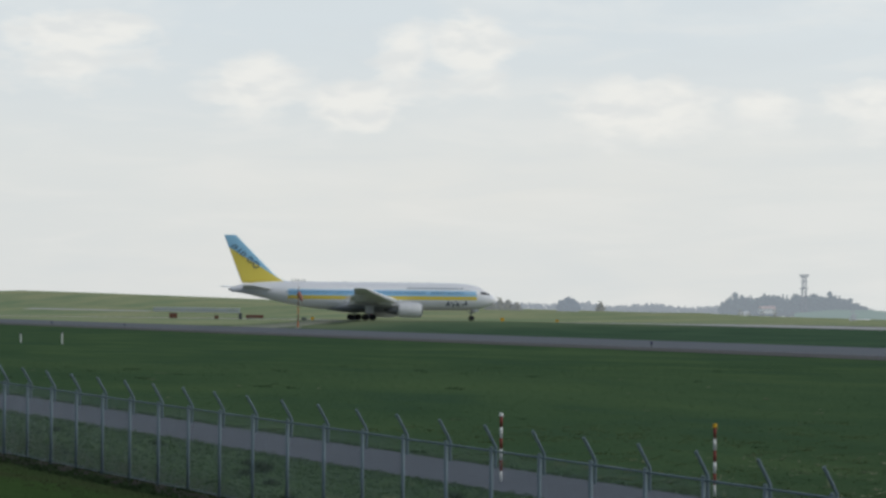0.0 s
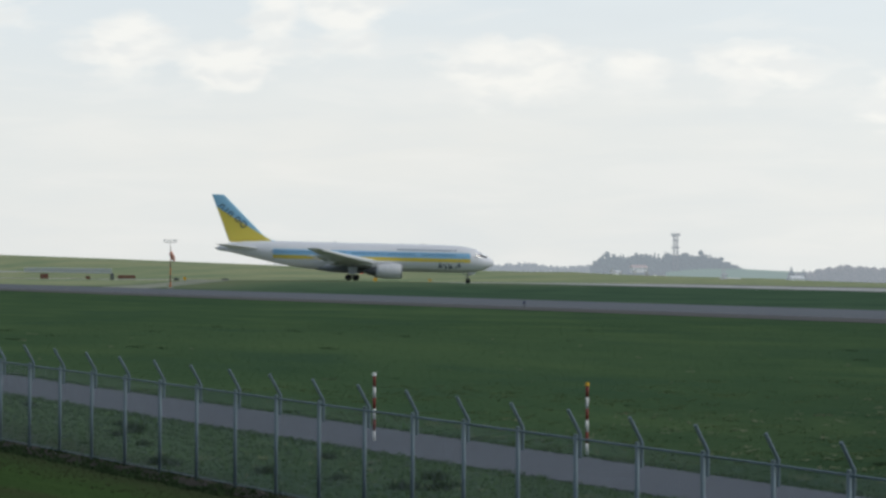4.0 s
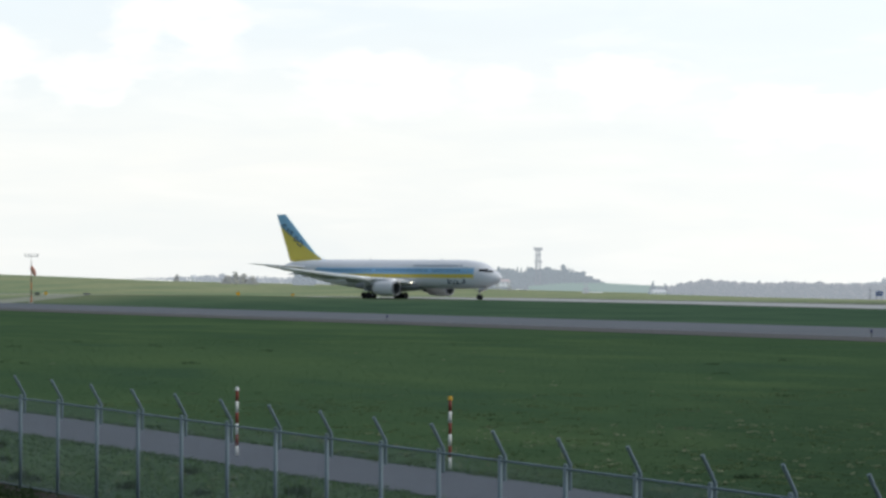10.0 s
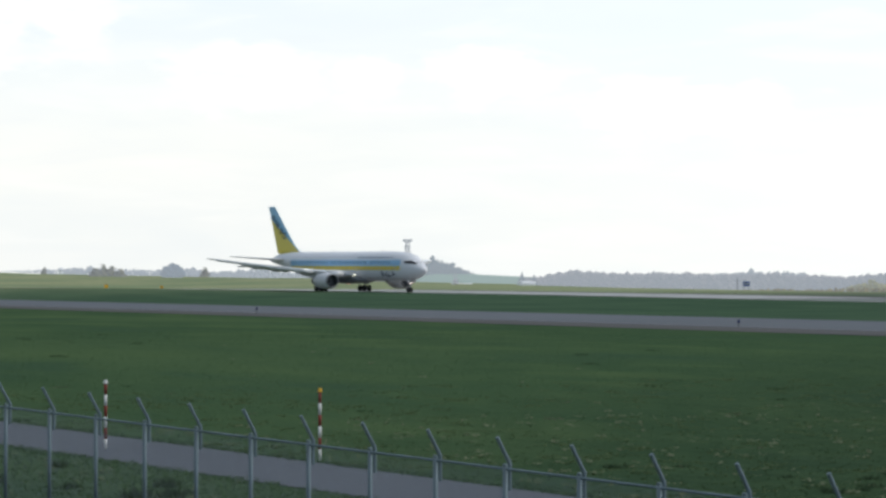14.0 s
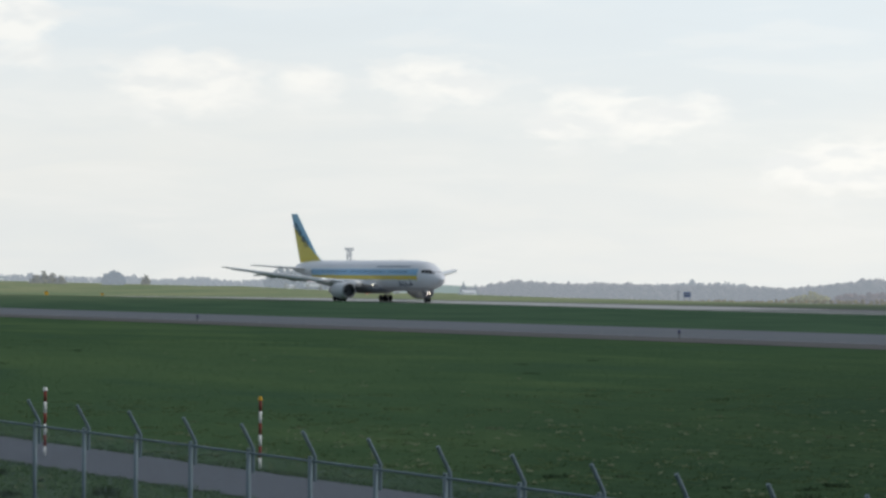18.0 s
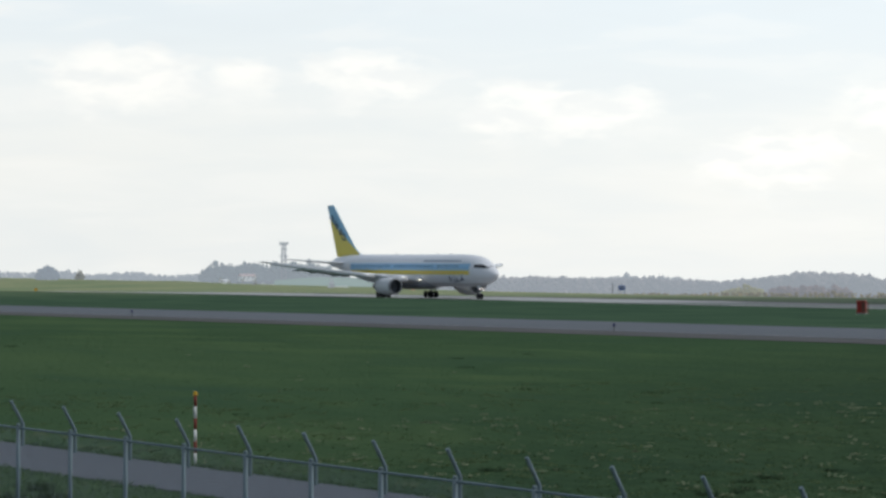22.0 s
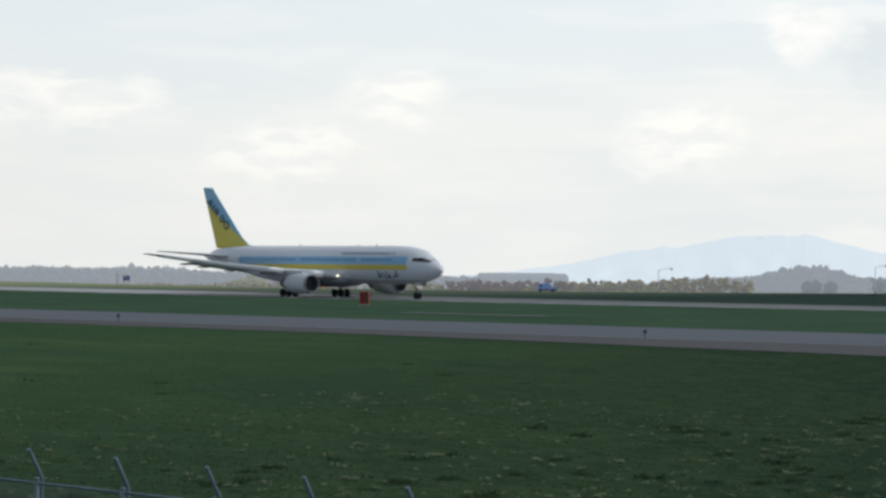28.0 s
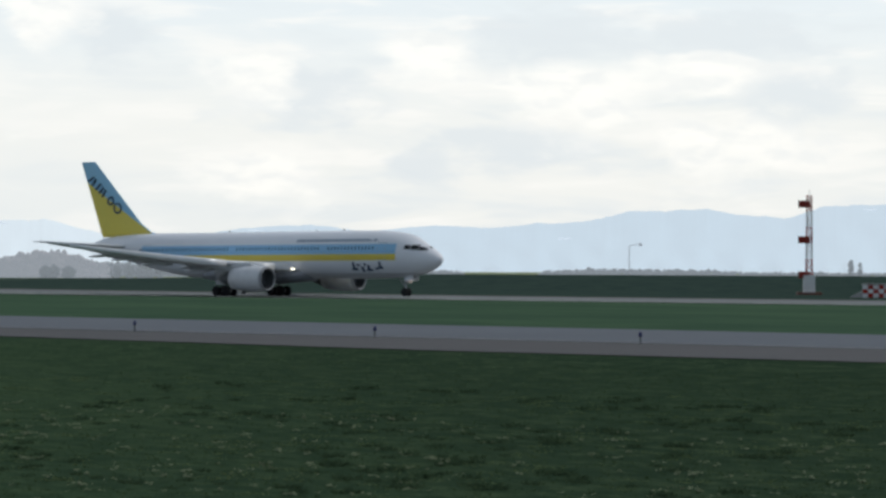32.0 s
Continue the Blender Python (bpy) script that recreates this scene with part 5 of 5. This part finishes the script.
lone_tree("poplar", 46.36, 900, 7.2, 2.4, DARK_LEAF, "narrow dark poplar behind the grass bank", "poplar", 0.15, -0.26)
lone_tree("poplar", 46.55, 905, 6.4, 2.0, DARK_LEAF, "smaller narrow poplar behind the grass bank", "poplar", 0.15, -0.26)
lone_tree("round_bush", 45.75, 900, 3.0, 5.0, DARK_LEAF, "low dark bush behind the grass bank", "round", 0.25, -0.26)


# ---- airfield furniture ----
def build_glide_mast():
    p = ground_at(45.5, 363)
    m = thing("glide_slope_mast", "tall red and white lattice antenna mast on a grey base", "antenna mast", Matrix.Translation(p) @ pose(0, 0, 0, 0, 0, -40))
    part("base_cabinet", new_box(-0.75, 0.75, -0.6, 0.6, 0, 2.6, bevel=0.05), WHITE, m, "pale box at the foot of the mast")
    part("footing", new_box(-1.6, 1.6, -1.2, 1.2, -0.2, 0.35, bevel=0.05), DARK_RED, m)
    for i in range(5):
        z0, z1 = 2.6 + i * 2.1, 2.6 + (i + 1) * 2.1
        part("white_section" if i % 2 else "red_section", lattice(bmesh.new(), 0.42 - 0.02 * i, 0.40 - 0.02 * i, z0, z1, 3, 0.055), WHITE if i % 2 else RED, m)
    part("lightning_rod", new_rod((0, 0, 13.1), (0, 0, 13.9), 0.05, 0.02, n=6), WHITE, m)
    for z in (12.0, 7.3, 2.65):
        a = part("antenna", new_box(-1.35, 0.1, -0.3, 0.3, z - 0.45, z + 0.42, bevel=0.12), RED, m, "red box antenna on the mast")
        for k in range(4):
            part("rib", new_box(-1.42 + k * 0.44, -1.36 + k * 0.44, -0.38, 0.38, z - 0.55, z + 0.52, bevel=0.02), DARK_RED, a)
    return m


def build_checker_hut():
    p = ground_at(46.93, 335)
    h = thing("equipment_hut", "low equipment hut painted in red and white checks", "hut", Matrix.Translation(p) @ pose(0, 0, 0, 0, 0, -46))
    part("body", new_box(-1.9, 1.9, -1.2, 1.2, 0, 1.55, bevel=0.04), WHITE, h)
    part("roof", new_box(-2.0, 2.0, -1.3, 1.3, 1.55, 1.68, bevel=0.03), CONCRETE, h)
    for i in range(6):
        for j in range(3):
            if (i + j) % 2:
                part("red_panel", new_box(-1.9 + i * 0.633, -1.27 + i * 0.633, -1.225, -1.203, 0.02 + j * 0.51, 0.52 + j * 0.51), RED, h)
    part("side_ramp", loft(bmesh.new(), [[(-1.92, -1.1, 0), (-1.92, 1.1, 0), (-1.92, 1.1, 0.8), (-1.92, -1.1, 0.8)], [(-3.4, -1.1, 0), (-3.4, 1.1, 0), (-3.4, 1.1, 0.06), (-3.4, -1.1, 0.06)]]), CONCRETE, h)
    return h


FADED_CLOTH = material("faded_red_cloth", (0.55, 0.26, 0.19), 0.9, (0.42, 0.19, 0.14), 2, 20, 0.6)


def build_wind_mast():
    p = ground_at(-2.39, 494)
    m = thing("wind_mast", "orange wind mast with a limp windsock and small cups on top", "windsock", Matrix.Translation(p) @ pose(0, 0, 0, 0, 0, 2))
    for i in range(6):
        part("orange_section" if i % 2 == 0 else "rusty_section", new_rod((0, 0, i * 1.28), (0, 0, (i + 1) * 1.28), 0.13 - 0.012 * i, 0.118 - 0.012 * i, n=10), ORANGE if i % 2 == 0 else DARK_RED, m)
    part("footing", new_box(-0.5, 0.5, -0.5, 0.5, -0.2, 0.25, bevel=0.04), CONCRETE, m)
    part("thin_top", new_rod((0, 0, 7.6), (0, 0, 8.6), 0.04, n=6), WHITE, m)
    part("crossbar", new_rod((-1.2, 0, 8.4), (1.2, 0, 8.4), 0.05, n=6), WHITE, m)
    for x in (-1.1, -0.5, 0.0, 0.6, 1.1):
        part("wind_cup", rod(new_rod((x, 0, 8.4), (x, 0, 8.75), 0.04, n=6), (x - 0.12, 0, 8.78), (x + 0.12, 0, 8.78), 0.1, n=8), STEEL, m)
    # limp sock in three hanging pieces
    part("sock_hoop", new_rod((0.0, 0, 6.35), (0.25, 0, 6.3), 0.42, 0.42, n=16), ORANGE, m)
    part("sock_cloth", loft(bmesh.new(), [[(0.1 + 0.17 * k + r * cos(2 * pi * j / 12), r * 0.8 * sin(2 * pi * j / 12), 6.4 - 0.42 * k) for j in range(12)] for k, r in ((0, 0.36), (1, 0.44), (2, 0.38), (3, 0.24), (3.6, 0.12))]), FADED_CLOTH, m, "limp faded red windsock cloth", True)
    return m


def build_board(az, d, w, h, mat, legs, label, name="sign_board", category="sign", frame_mat=None, turn=0.0):
    p = ground_at(az, d)
    s = thing(name, label, category, Matrix.Translation(p) @ pose(0, 0, 0, 0, 0, -az + turn), "airfield signs")
    part("panel", new_box(-w / 2, w / 2, -0.12, 0.12, legs, legs + h, bevel=0.03), mat, s)
    part("rim", new_box(-w / 2 - 0.04, w / 2 + 0.04, -0.09, 0.09, legs + h, legs + h + 0.06, bevel=0.01), frame_mat or DARK_STEEL, s)
    for x in (-w * 0.36, w * 0.36):
        part("leg", new_rod((x, 0, -0.1), (x, 0, legs + 0.02), 0.05, n=8), DARK_STEEL, s)
    return s


def build_cabinet():
    p = ground_at(20.285, 318)
    c = thing("red_cabinet", "red equipment cabinet with a post beside the runway", "cabinet", Matrix.Translation(p) @ pose(0, 0, 0, 0, 0, -28))
    b = part("body", new_box(-0.55, 0.5, -0.4, 0.4, 0.12, 1.5, bevel=0.03), RED, c)
    part("plinth", new_box(-0.62, 0.58, -0.46, 0.46, -0.1, 0.12, bevel=0.02), CONCRETE, c)
    part("door", new_box(-0.5, 0.0, -0.43, -0.405, 0.2, 1.42, bevel=0.01), RED, b)
    part("door", new_box(0.02, 0.46, -0.43, -0.405, 0.2, 1.42, bevel=0.01), DARK_RED, b)
    part("lid", new_box(-0.6, 0.55, -0.45, 0.45, 1.5, 1.57, bevel=0.02), RED, c)
    part("post", new_rod((0.72, 0, -0.1), (0.72, 0, 1.35), 0.05, n=8), DARK_RED, c)
    part("bracket", new_box(0.5, 0.74, -0.03, 0.03, 1.28, 1.34), DARK_RED, c)
    return c


def build_distance_sign():
    p = ground_at(33.58, 322)
    s = thing("runway_marker_sign", "black and white runway marker boards beside the runway", "sign", Matrix.Translation(p) @ pose(0, 0, 0, 0, 0, -33))
    for x, mat in ((-0.48, BLACK), (0.0, WHITE), (0.48, BLACK)):
        part("white_board" if mat is WHITE else "black_board", new_box(x - 0.235, x + 0.235, -0.1, 0.1, 0.1, 1.08, bevel=0.015), mat, s)
    for x in (-0.6, 0.6):
        part("leg", new_rod((x, 0.05, -0.1), (x, 0.05, 0.3), 0.04, n=6), DARK_STEEL, s)
    return s


def build_lamp_post(az, d, top_el, arm, label):
    p = ground_at(az, d)
    h = EYE.z + d * tan(radians(top_el)) - p.z
    s = thing("street_lamp", label, "street lamp", Matrix.Translation(p) @ pose(0, 0, 0, 0, 0, -az), "far lamp posts")
    part("pole", new_rod((0, 0, -0.2), (0, 0, h), 0.12, 0.09, n=8), TOWER_STEEL, s)
    part("base", new_box(-0.3, 0.3, -0.3, 0.3, -0.2, 0.5, bevel=0.03), CONCRETE, s)
    if arm:
        part("arm", new_rod((0, 0, h - 0.1), (arm, 0, h + 0.45), 0.07, n=6), TOWER_STEEL, s)
        part("lamp_head", new_box(arm - 0.35, arm + 0.4, -0.2, 0.2, h - 0.15, h + 0.5, bevel=0.06), TOWER_STEEL, s)
    else:
        part("lamp_head", new_box(-0.25, 0.25, -0.25, 0.25, h - 0.1, h + 0.3, bevel=0.05), TOWER_STEEL, s)
    return s


def truck_at(az, d=760):
    return Matrix.Translation(ground_at(az, d)) @ pose(0, 0, 0, 0, 0, -az + 8)


def build_truck(az, label, body, length=5.4):
    """A small covered truck that heads for its own -x; the low tail bed is behind the cover."""
    t = thing("truck", label, "truck", truck_at(az))
    l = length / 2
    bm = bmesh.new()
    loft(bm, [[(-l, y, 0.6), (-l + 0.05, y, 1.3), (-l + 0.45, y, 2.15), (-l * 0.46, y, 2.2), (-l * 0.46, y, 0.6)] for y in (-1.0, 1.0)])
    c = part("cab", bm, body, t)
    part("side_window", new_box(-l + 0.55, -l * 0.55, -1.02, -1.0, 1.35, 1.95), DARK_GLASS, c)
    bm = bmesh.new()
    loft(bm, [[(-l * 0.43, y, 0.72), (-l * 0.43, y, 2.45), (l * 0.2, y, 2.4), (l * 0.38, y, 1.9), (l * 0.4, y, 0.72)] for y in (-1.1, 1.1)])
    part("cargo_cover", bm, body, t)
    part("tail_bed", new_box(l * 0.41, l, -1.05, 1.05, 0.72, 1.35, bevel=0.04), body, t)
    part("chassis", new_box(-l * 0.95, l, -0.9, 0.9, 0.45, 0.7, bevel=0.04), BLACK, t)
    for x in (-l * 0.68, l * 0.6):
        for y in (-0.95, 0.95):
            part("wheel", new_rod((x, y - 0.12, 0.42), (x, y + 0.12, 0.42), 0.42, n=14), RUBBER, t)
    return t


build_glide_mast()
build_checker_hut()
build_wind_mast()
build_cabinet()
build_distance_sign()
build_lamp_post(26.45, 800, 0.215, 3.7, "far slim lamp post with an outstretched arm")
build_lamp_post(30.94, 760, 0.30, 3.0, "far slim lamp post with an outstretched arm")
build_lamp_post(33.43, 700, 0.31, 0.0, "far slim straight lamp post")
build_lamp_post(35.45, 700, 0.40, 2.6, "far slim lamp post with an outstretched arm")
build_lamp_post(41.757, 640, 0.48, 2.6, "far slim lamp post with an outstretched arm")
# truck blue, lightened by a little emission for haze
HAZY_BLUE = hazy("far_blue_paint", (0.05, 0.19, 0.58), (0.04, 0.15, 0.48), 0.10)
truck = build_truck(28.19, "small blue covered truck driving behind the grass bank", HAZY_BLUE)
build_board(-3.3, 690, 4.4, 0.75, DARK_RED, 0.45, "long low rusty brown board on short legs beside the runway")
build_board(-3.6, 700, 0.9, 1.5, DARK_STEEL, 0.1, "upright dark board beside the runway")
build_board(-5.0, 735, 2.1, 1.25, DARK_RED, 0.25, "dark red sign board beside the runway")
build_board(-4.1, 700, 1.1, 0.75, DARK_RED, 0.25, "small dark red sign board beside the runway")
build_board(-2.27, 640, 1.2, 0.55, DARK_STEEL, 0.2, "low dark sign board beside the runway")
build_board(-2.09, 630, 0.6, 0.9, YELLOW, 0.1, "small yellow marker board beside the runway")
build_board(-1.25, 610, 1.5, 0.5, DARK_STEEL, 0.2, "low dark sign board beside the runway")
build_board(1.90, 610, 0.8, 0.8, YELLOW, 0.2, "yellow sign board with a dark edge beyond the runway", frame_mat=BLACK)
build_board(3.05, 640, 0.7, 0.5, YELLOW, 0.15, "small yellow marker board beyond the runway")



# long low pale screen on the rising meadow beyond the runway end
def build_screen():
    a, b = spot(-1090, 335), spot(-979, 335)
    t = thing("long_screen", "long low pale grey screen with posts in the dry meadow", "fence", Matrix.Translation(a))
    run = b - a
    n = 24
    for k in range(n):
        p, q = run * (k / n), run * ((k + 1) / n)
        for z0, z1, mat in ((0.1, 0.7, PALE_PANEL), (0.75, 1.3, GREY_PANEL), (1.35, 1.9, PALE_PANEL)):
            bm = bmesh.new()
            off = Vector((0, 0.06, 0))
            loft(bm, [[c - off + Vector((0, 0, z0)), c + off + Vector((0, 0, z0)), c + off + Vector((0, 0, z1)), c - off + Vector((0, 0, z1))] for c in (p, q)])
            part("panel", bm, mat, t)
    for k in range(n + 1):
        p = run * (k / n)
        part("post", new_box(p.x - 0.08, p.x + 0.08, p.y + 0.07, p.y + 0.2, p.z - 0.2, p.z + 1.95, bevel=0.01), GREY_PANEL, t)


GREY_PANEL = material("mid_grey_panel", (0.60, 0.62, 0.60), 0.7, (0.50, 0.52, 0.50), 0.5, 6, 0.6)
PALE_PANEL = material("pale_grey_panel", (0.85, 0.85, 0.83), 0.7, (0.76, 0.76, 0.74), 0.5, 6, 0.6)
build_screen()
sheet("meadow_track", [333, 338], [-1300, -1260, -1220, -1180, -1140, -1095], 0.08, CONCRETE, "pale gravel track in the dry meadow", "track")

# blue board on tall legs beyond the runway, with a pole beside it
BD = 620
bp = ground_at(15.3, BD)
bt = EYE.z + BD * tan(radians(0.012)) - bp.z
bs = thing("blue_sign", "blue sign board on a tall frame beyond the runway", "sign", Matrix.Translation(bp) @ pose(0, 0, 0, 0, 0, -15))
part("panel", new_box(-0.75, 0.75, -0.1, 0.1, bt - 1.05, bt, bevel=0.03), BLUE, bs)
part("white_bar", new_box(-0.5, 0.5, -0.13, -0.105, bt - 0.62, bt - 0.42), WHITE, bs)
for x in (-0.6, 0.6):
    part("leg", new_rod((x, 0, -0.2), (x, 0, bt - 1.0), 0.06, n=8), STEEL, bs)
pp = ground_at(15.11, BD)
pt = EYE.z + BD * tan(radians(0.04)) - pp.z
ps = thing("thin_pole", "thin dark pole beside the blue sign board", "pole", Matrix.Translation(pp))
part("pole", new_rod((0, 0, -0.2), (0, 0, pt), 0.09, 0.07, n=8), DARK_STEEL, ps)
part("cap", new_rod((0, 0, pt), (0, 0, pt + 0.15), 0.12, n=8), DARK_STEEL, ps)

# white posts in the grass
for a, d, h in ((-8.15, 298, 0.9), (-7.3, 285, 1.1)):
    w = thing("white_post", "short white post standing in the grass", "post", Matrix.Translation(ground_at(a, d)), "white posts")
    part("shaft", new_rod((0, 0, -0.1), (0, 0, h), 0.075, n=10), WHITE, w)
    part("band", new_rod((0, 0, h), (0, 0, h + 0.12), 0.08, 0.06, n=10), DARK_STEEL, w)

# long low building in the haze
lb = thing("long_shed", "long pale grey shed with rounded roof edges in the haze", "building", Matrix.Translation(sight(23.6, -0.16, 2500)) @ pose(0, 0, 0, 0, 0, -23.6))
bm = bmesh.new()
loft(bm, [[(x, y, z * k) for y, z in ((-14, -2), (14, -2), (14, 9.5), (10, 12.5), (-10, 12.5), (-14, 9.5))] for x, k in ((-42, 0.8), (-39, 1.0), (0, 0.96), (39, 0.97), (42, 0.75))])
part("wall", bm, PALE_WOOD, lb)
part("roof_vent", new_box(-30, 30, -1.5, 1.5, 11.8, 12.6, bevel=0.2), PALE_WOOD, lb)

# ---- grass: low tufts over the near meadow, dark tussocks, withered wisps and pale flowers ----
def blade_material(name, colour, second, scale=0.5, fine=3.0, island=0.6, amount=0.9, clear=0.45):
    """Thin leaf: half of the light that falls on it shines through."""
    m = material(name, colour, 0.95, second, scale, fine, amount, island=island, spec=0.0)
    n, l = m.node_tree.nodes, m.node_tree.links
    b, out = n["Principled BSDF"], n["Material Output"]
    t, x = n.new("ShaderNodeBsdfTranslucent"), n.new("ShaderNodeMixShader")
    l.new(b.inputs["Base Color"].links[0].from_socket, t.inputs["Color"])
    x.inputs["Fac"].default_value = clear
    l.new(b.outputs["BSDF"], x.inputs[1])
    l.new(t.outputs["BSDF"], x.inputs[2])
    l.new(x.outputs["Shader"], out.inputs["Surface"])
    return m


TUFT = blade_material("grass_tufts", (0.104, 0.167, 0.080), (0.082, 0.139, 0.070), 0.13, 1.5, island=0.15)
RANK_TUFT = blade_material("rank_grass_tufts", (0.060, 0.096, 0.042), (0.043, 0.071, 0.033), 0.35, 1.5, island=0.15)
TUSSOCK = blade_material("dark_tussocks", (0.078, 0.124, 0.062), (0.058, 0.096, 0.050), 0.4)
LIGHT_TUFT = blade_material("light_grass", (0.128, 0.176, 0.086), (0.090, 0.132, 0.062), 0.7)
DARK_TUSSOCK = blade_material("rank_tussocks", (0.062, 0.098, 0.053), (0.046, 0.076, 0.042), 0.9)
LAWN = blade_material("short_grass", (0.055, 0.098, 0.034), (0.046, 0.083, 0.029), 0.3, island=0.2)
STUBBLE = blade_material("brown_stubble", (0.066, 0.074, 0.040), (0.050, 0.062, 0.033), 0.5)
WEED = blade_material("dark_weeds", (0.060, 0.095, 0.044), (0.034, 0.056, 0.028), 0.5)
DRY_TUFT = blade_material("withered_grass", (0.19, 0.19, 0.13), (0.10, 0.12, 0.07), 0.5)
PETAL = material("pale_flowers", (0.23, 0.26, 0.165), 0.8, (0.08, 0.11, 0.06), 0.5, 4.0, 0.8, island=0.6, spec=0.0)


def wedge(g, area, near=0.0, road=False):
    """A random place in the part of the plan that lies ahead of the camera."""
    u0, u1, q0, q1 = area
    while True:
        u, q = g.uniform(u0, u1), q0 + (q1 - q0) * g.uniform() ** (1.0 + near)
        if 33.2 < q < 38.2 and not road:
            continue
        x, y = u * CU.x + q * CV.x, u * CU.y + q * CV.y
        if -11 < math.degrees(atan2(x, y)) < 50:
            return u, q


def tufts(name, count, area, size, mat, label, blades=4, patchy=None, scale=0.12, seed=1, flat=0.35, near=0.6, wide=1.2, tall=1.0, road=False, ramp=0.0, fade=0.0, category="grass"):
    """Small leaning blades strewn over a stretch of the plan (u0, u1, q0, q1)."""
    g = np.random.default_rng(seed)
    verts, faces = [], []
    made = tries = 0
    while made < count and tries < count * 15:
        tries += 1
        u, q = wedge(g, area, near, road)
        if (ramp and g.uniform() > (u - area[0]) / ramp) or (fade and g.uniform() > (area[1] - u) / fade):
            continue
        p = spot(u, q)
        if patchy is not None and noise.noise(Vector((p.x * scale, p.y * scale, seed))) < patchy:
            continue
        made += 1
        s = size * g.uniform(0.5, 1.3)
        for b in range(blades):
            a = g.uniform(0, 2 * pi)
            r, w, h = s * wide * math.sqrt(g.uniform()), s * g.uniform(0.25, 0.6), s * tall * g.uniform(flat, 1.0)
            dx, dy = cos(a), sin(a)
            lx, ly = g.uniform(-1.2, 1.2) * s, g.uniform(-1.2, 1.2) * s
            c = (p.x + dx * r, p.y + dy * r)
            k = len(verts)
            verts += [(c[0] - dy * w, c[1] + dx * w, p.z - 0.02), (c[0] + dy * w, c[1] - dx * w, p.z - 0.02), (c[0] + lx, c[1] + ly, p.z + h)]
            faces.append((k, k + 1, k + 2))
    return structure(name, mesh_of(name, verts, faces, (mat,)), label, category, "stuff")


tufts("meadow_tufts", 40000, (-185, -40, 38.3, 118), 0.075, TUFT, "fresh green meadow grass", 4, seed=11, fade=45, tall=0.5, flat=0.1)
tufts("rank_tufts", 30000, (-80, 60, 38.3, 110), 0.08, RANK_TUFT, "darker rank meadow grass", 4, seed=18, ramp=40, tall=0.55, flat=0.1)
tufts("meadow_tussocks", 45, (-170, -70, 38.3, 95), 0.13, TUSSOCK, "low darker clumps in the meadow", 40, -0.1, 0.2, seed=12, flat=0.3, wide=3.6, tall=0.7)
tufts("rank_tussocks", 520, (-64, 40, 38.3, 90), 0.16, DARK_TUSSOCK, "dark low clumps of rank grass", 40, -0.1, 0.15, seed=24, flat=0.3, wide=2.2, near=0.3, ramp=40, tall=0.8)
tufts("light_clumps", 1900, (-95, 40, 38.3, 92), 0.10, LIGHT_TUFT, "lighter green clumps among the rank grass", 22, -0.1, 0.2, seed=25, flat=0.2, wide=4.0, tall=0.6)
tufts("verge_tufts", 18000, (-130, 20, 25.6, 33.0), 0.09, TUFT, "rough grass between fence and service road", 4, seed=13, near=0)
tufts("verge_weeds", 75, (-120, 15, 26.4, 32.2), 0.13, WEED, "dark leafy weeds by the fence", 60, 0.0, 0.3, seed=14, flat=0.3, near=0, wide=2.2, tall=1.8)
tufts("road_edge_grass", 2600, (-130, 20, 32.9, 33.65), 0.10, TUFT, "grass growing over the edge of the road", 4, seed=19, near=0, road=True)
tufts("far_edge_grass", 2600, (-130, 20, 37.75, 38.4), 0.08, TUSSOCK, "grass growing over the far edge of the road", 4, seed=20, near=0, road=True)
tufts("fence_weeds", 1800, (-110, 15, 24.0, 25.3), 0.15, WEED, "dark weeds along the fence foot", 7, seed=15, near=0)
tufts("near_lawn", 7000, (-90, 0, 8, 19.5), 0.04, LAWN, "short mown grass on the near bank", 4, seed=16, near=0, tall=0.5, flat=0.1)
tufts("bank_stubble", 6000, (-90, 0, 18.5, 24.0), 0.04, STUBBLE, "brown stubble along the foot of the bank", 4, seed=26, near=0)
tufts("withered_tufts", 45, (-100, 40, 38.3, 86), 0.06, DRY_TUFT, "withered straw-coloured patches in the meadow", 30, 0.1, 0.25, seed=17, flat=0.3, wide=6.0)


def pale_clumps(name, count, area, seed, label):
    """Small close clumps of pale blossom low in the grass."""
    g = np.random.default_rng(seed)
    verts, faces = [], []
    for _ in range(count):
        u, q = wedge(g, area, 0.1)
        c = spot(u, q)
        spread = g.uniform(0.02, 0.13) * (2.2 if g.uniform() < 0.1 else 1.0)
        size = g.uniform(0.5, 1.1)
        for _ in range(int(g.integers(3, 14))):
            r1, r2 = g.normal(0, spread), g.normal(0, spread * 0.7)
            x, y, z = c.x + r1, c.y + r2, c.z + g.uniform(0.03, 0.09)
            s = g.uniform(0.012, 0.05) * size
            k = len(verts)
            verts += [(x - s, y - s, z), (x + s, y - s, z), (x + s, y + s, z), (x - s, y + s, z), (x, y, z + s)]
            faces += [(k, k + 1, k + 4), (k + 1, k + 2, k + 4), (k + 2, k + 3, k + 4), (k + 3, k, k + 4)]
    return structure(name, mesh_of(name, verts, faces, (PETAL,)), label, "flowers", "stuff")


pale_clumps("pale_blossom", 950, (-78, 32, 38.5, 76), 21, "small clumps of pale blossom in the rank grass")
pale_clumps("meadow_blossom", 40, (-150, -70, 38.5, 84), 23, "few pale blossoms in the meadow")
pale_clumps("verge_blossom", 150, (-72, 5, 26, 33), 22, "pale blossoms beside the fence")

motions()
